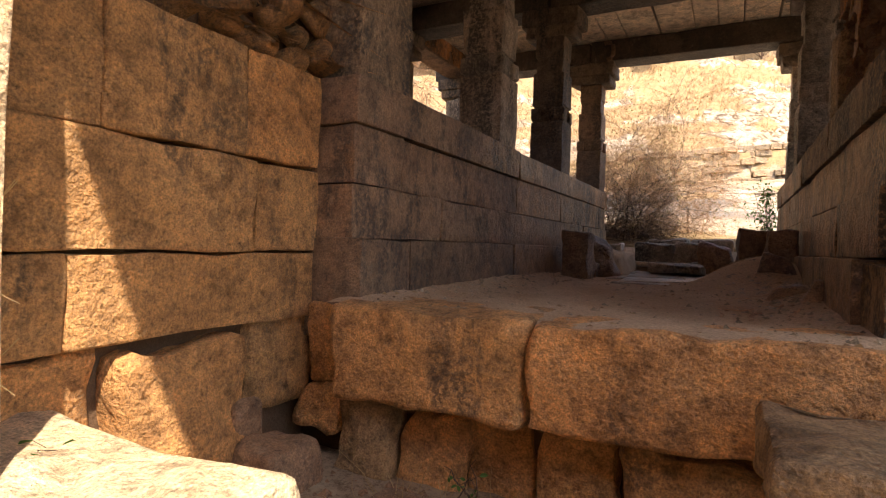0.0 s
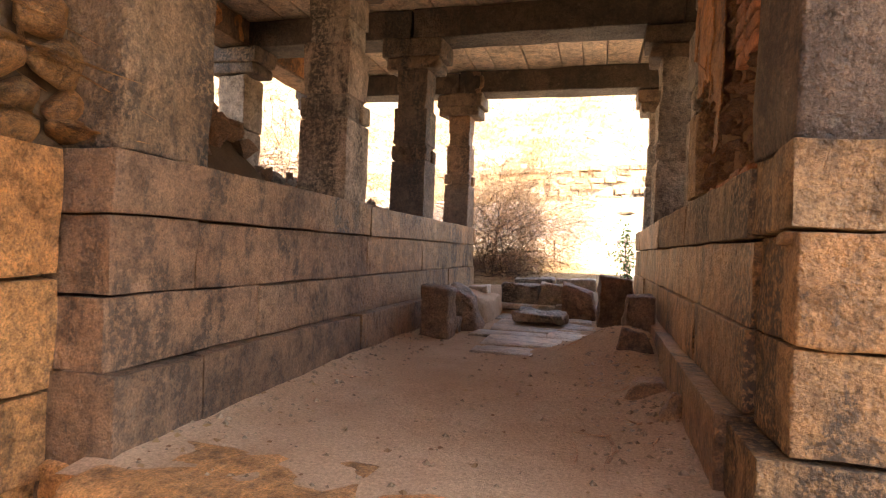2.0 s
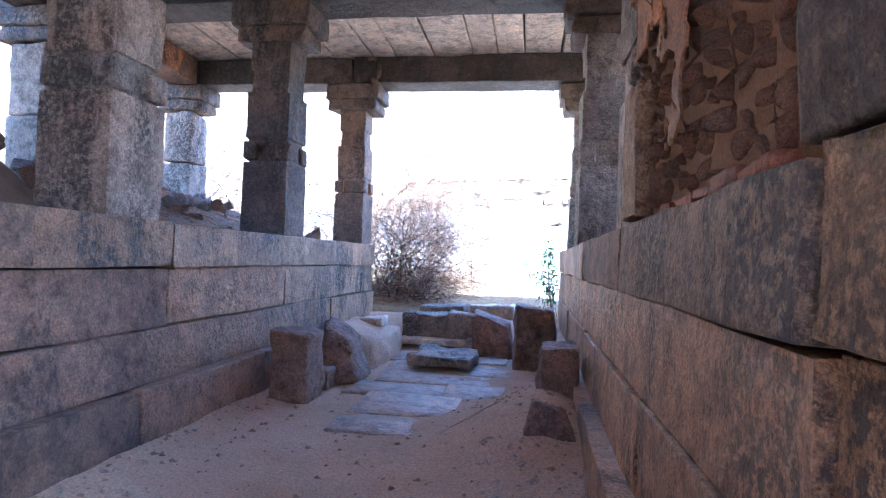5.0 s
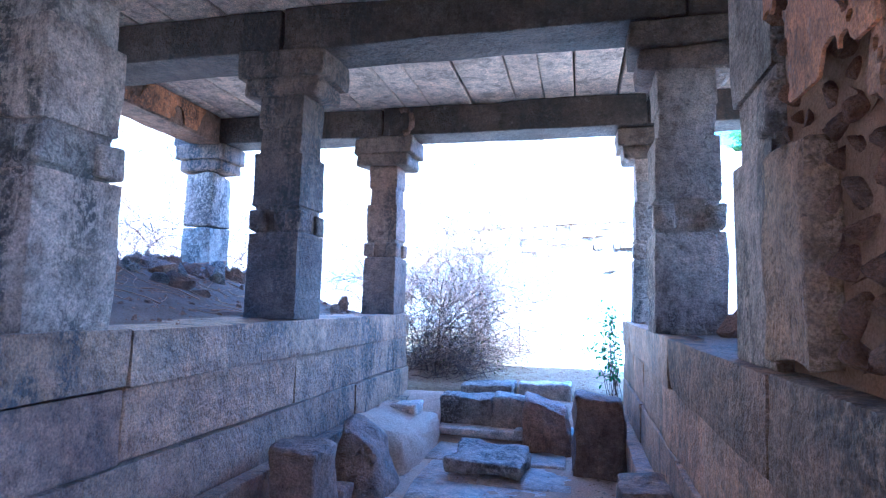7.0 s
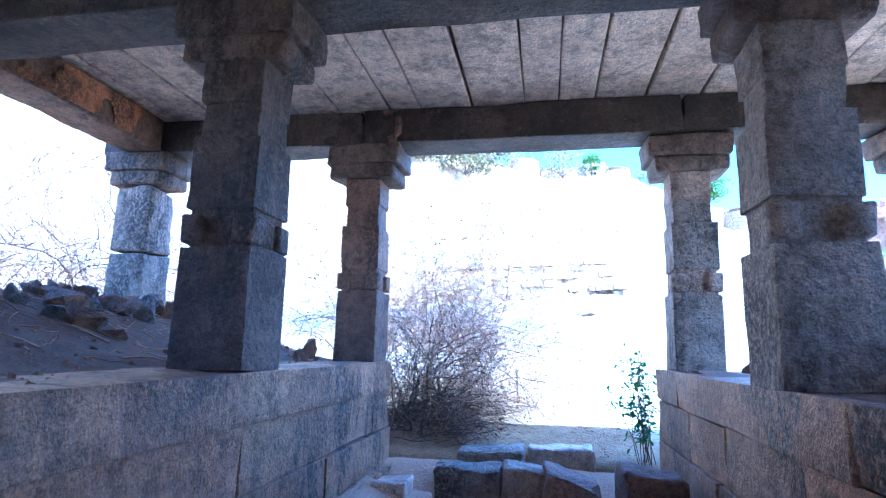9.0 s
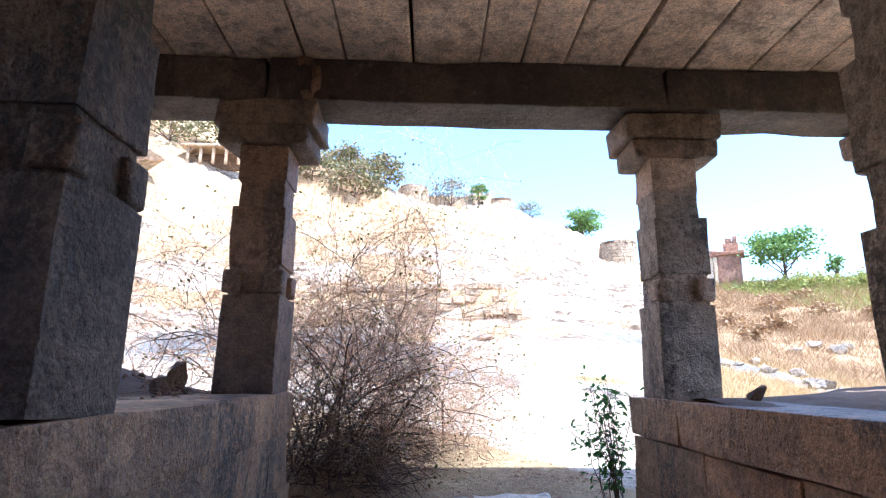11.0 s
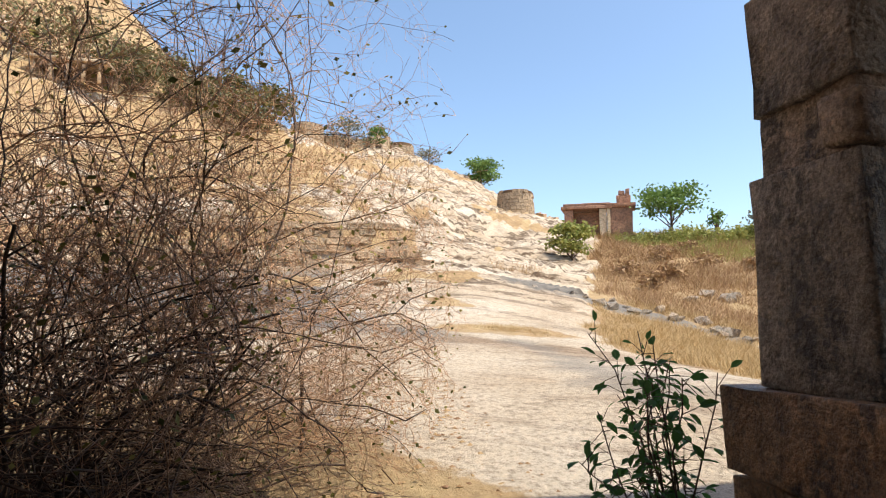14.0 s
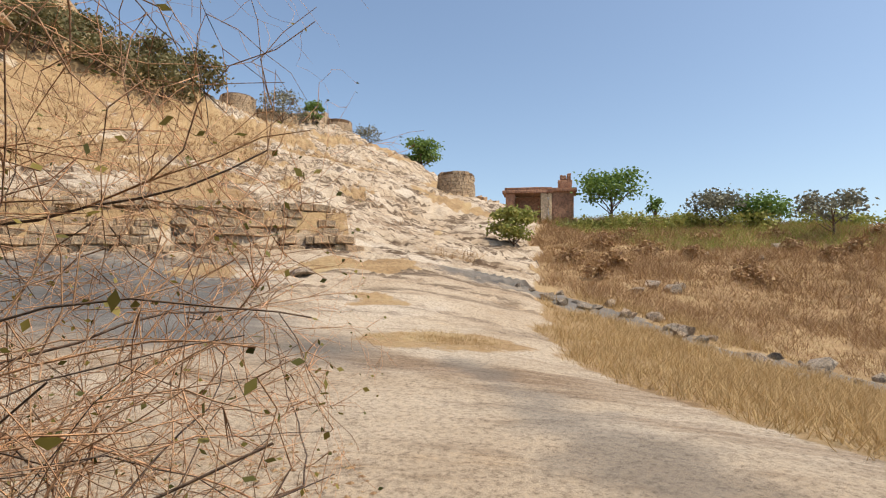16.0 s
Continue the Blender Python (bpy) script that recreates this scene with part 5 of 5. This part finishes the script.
# boulders on the grass slope
RB = stone_variants(GREY, 8, 83, 12)
rt = random.Random(84)
for x, y, s in ((17.1, 32.5, 0.55), (19.3, 32.8, 0.7), (13.1, 26.5, 0.5), (13.3, 25.4, 0.55), (12.6, 25.2, 0.35), (15.6, 22.8, 0.6), (15.0, 22.3, 0.3), (12.4, 28.0, 0.45), (11.0, 28.8, 0.3), (35.5, 41.1, 0.8), (18.6, 33.4, 0.6), (20.4, 33.6, 0.5), (16.6, 20.5, 0.35), (17.8, 20.0, 0.4), (14.2, 19.7, 0.3), (12.2, 20.6, 0.25), (30, 42, 0.5), (31, 38.5, 0.6)):
    tagged(put("boulder", rt.choice(RB), (x, y, gz(x, y) + s * 0.22), (s * 0.85, s * 0.7, s * 0.5), rt, None, 20), "grey boulder lying by the dry stream bed", "boulder", "boulders by the stream bed")
for k in range(30):
    q = rt.random()
    x, y, s = 8.8 + 10.2 * q + rt.gauss(0, 0.7), 29.6 - 13.1 * q + rt.gauss(0, 0.7), rt.uniform(0.12, 0.4)
    tagged(put("boulder", rt.choice(RB), (x, y, gz(x, y) + s * 0.2), (s, s * 0.8, s * 0.6), rt, None, 20), "grey boulder lying by the dry stream bed", "boulder", "boulders by the stream bed")
for x, y, s in ((9.2, 35.2, 0.9), (6.5, 33.5, 0.5), (2.0, 29, 0.4), (-38.5, 74.5, 5.0)):
    tagged(put("rock_slab", rt.choice(RB), (x, y, gz(x, y) + s * 0.1), (s * 1.6, s, s * 0.5), rt, None, 8), "broken slab of granite lying on the rock", "rock", "loose rock slabs")


# dry grass
def grass_field(name, label, place, n, h0, h1, blades, material, seed, width=0.02):
    rnd = random.Random(seed)
    vs, fs = [], []
    made = 0
    while made < n:
        q = place(rnd)
        if q is None:
            continue
        made += 1
        x, y, k = q
        z = gz(x, y)
        d = math.hypot(x - 0.6, y - 11)
        w = max(width, 0.0005 * d)
        for _ in range(blades):
            a, l = rnd.uniform(0, 6.28), rnd.uniform(h0, h1) * k
            ox, oy = rnd.gauss(0, 0.12 * k + 0.004 * d), rnd.gauss(0, 0.12 * k + 0.004 * d)
            lx, ly = rnd.gauss(0, 0.85) * l, rnd.gauss(0, 0.85) * l
            b = len(vs)
            vs += [(x + ox - w * math.cos(a), y + oy - w * math.sin(a), z - 0.05), (x + ox + w * math.cos(a), y + oy + w * math.sin(a), z - 0.05), (x + ox + lx, y + oy + ly, z + l)]
            fs.append((b, b + 1, b + 2))
    me = bpy.data.meshes.new(name)
    me.from_pydata(vs, [], fs)
    me.materials.append(material)
    return tagged(new(name, me), label, "grass", "", "stuff")


def near_gully(rnd):
    x, y = rnd.uniform(4.2, 16), rnd.uniform(12, 29)
    g = gully(x, y)
    if g < 0.15 or (stream(x, y) < 1.3):
        return None
    return x, y, 0.8 if g < 1.5 else 1.0


def far_slope(rnd):
    y = rnd.uniform(18, 62)
    x = rnd.uniform(5, 56)
    if gully(x, y) < 0.4 or stream(x, y) < 1.4 or math.hypot(x, y - 11) < 19:
        return None
    return x, y, 1.3 if noise.noise(Vector((x * 0.15, y * 0.15, 3))) > 0 else 0.8


def hill_tufts(rnd):
    x, y = rnd.uniform(-25, 12), rnd.uniform(36, 95)
    if noise.fractal(Vector((x * 0.12, y * 0.12, 21)), 0.9, 2, 5) - 0.3 * smooth(-2, 12, x) < -0.05:
        return None
    return x, y, 1.0


def terrace_tufts(rnd):
    x = rnd.uniform(-9.2, 4.4)
    return x, wall_line(x) + rnd.uniform(0.3, 7.0), 0.9


def straw_patch(rnd):
    x, y = rnd.gauss(3.9, 0.5), rnd.gauss(20.4, 0.4)
    return x, y, 0.25


def crest_green(rnd):
    x, y = rnd.uniform(28, 60), rnd.uniform(36, 62)
    if gz(x, y) < 6.2:
        return None
    return x, y, 1.2


grass_field("dry_grass_near", "tall dry orange grass beside the bare rock", near_gully, 3000, 0.06, 0.34, 15, STRAW, 1, 0.008)
grass_field("dry_grass_slope", "dry brown grass and scrub covering the far slope", far_slope, 11000, 0.15, 0.6, 13, STRAWRED, 2, 0.011)
grass_field("green_grass_crest", "yellow-green bushes along the crest of the slope", crest_green, 2200, 0.3, 0.9, 9, LEAFYEL, 3)
grass_field("hill_grass", "dry tufts of grass between the hill rocks", hill_tufts, 2200, 0.2, 0.5, 8, STRAWRED, 4)
grass_field("terrace_grass", "dry grass on the terrace above the stone wall", terrace_tufts, 1100, 0.15, 0.45, 10, STRAWRED, 5)
grass_field("straw_grass", "flattened yellow straw in a hollow of the rock", straw_patch, 220, 0.08, 0.25, 10, STRAW, 6, 0.006)


def litter_place(rnd):
    x, y = rnd.uniform(-3, 1.4), rnd.uniform(10.9, 15.5)
    if clear_of_way(Vector((x, y, 1))) is False and rnd.random() < 0.5:
        y = rnd.uniform(10.9, 12)
    return x, y, gz(x, y) + 0.005


scatter("leaf_litter", "dry leaves and stones littering the ground by the bush", "litter", litter_place, 2600, 0.01, 0.035, STRAWRED, 9, 0.4)
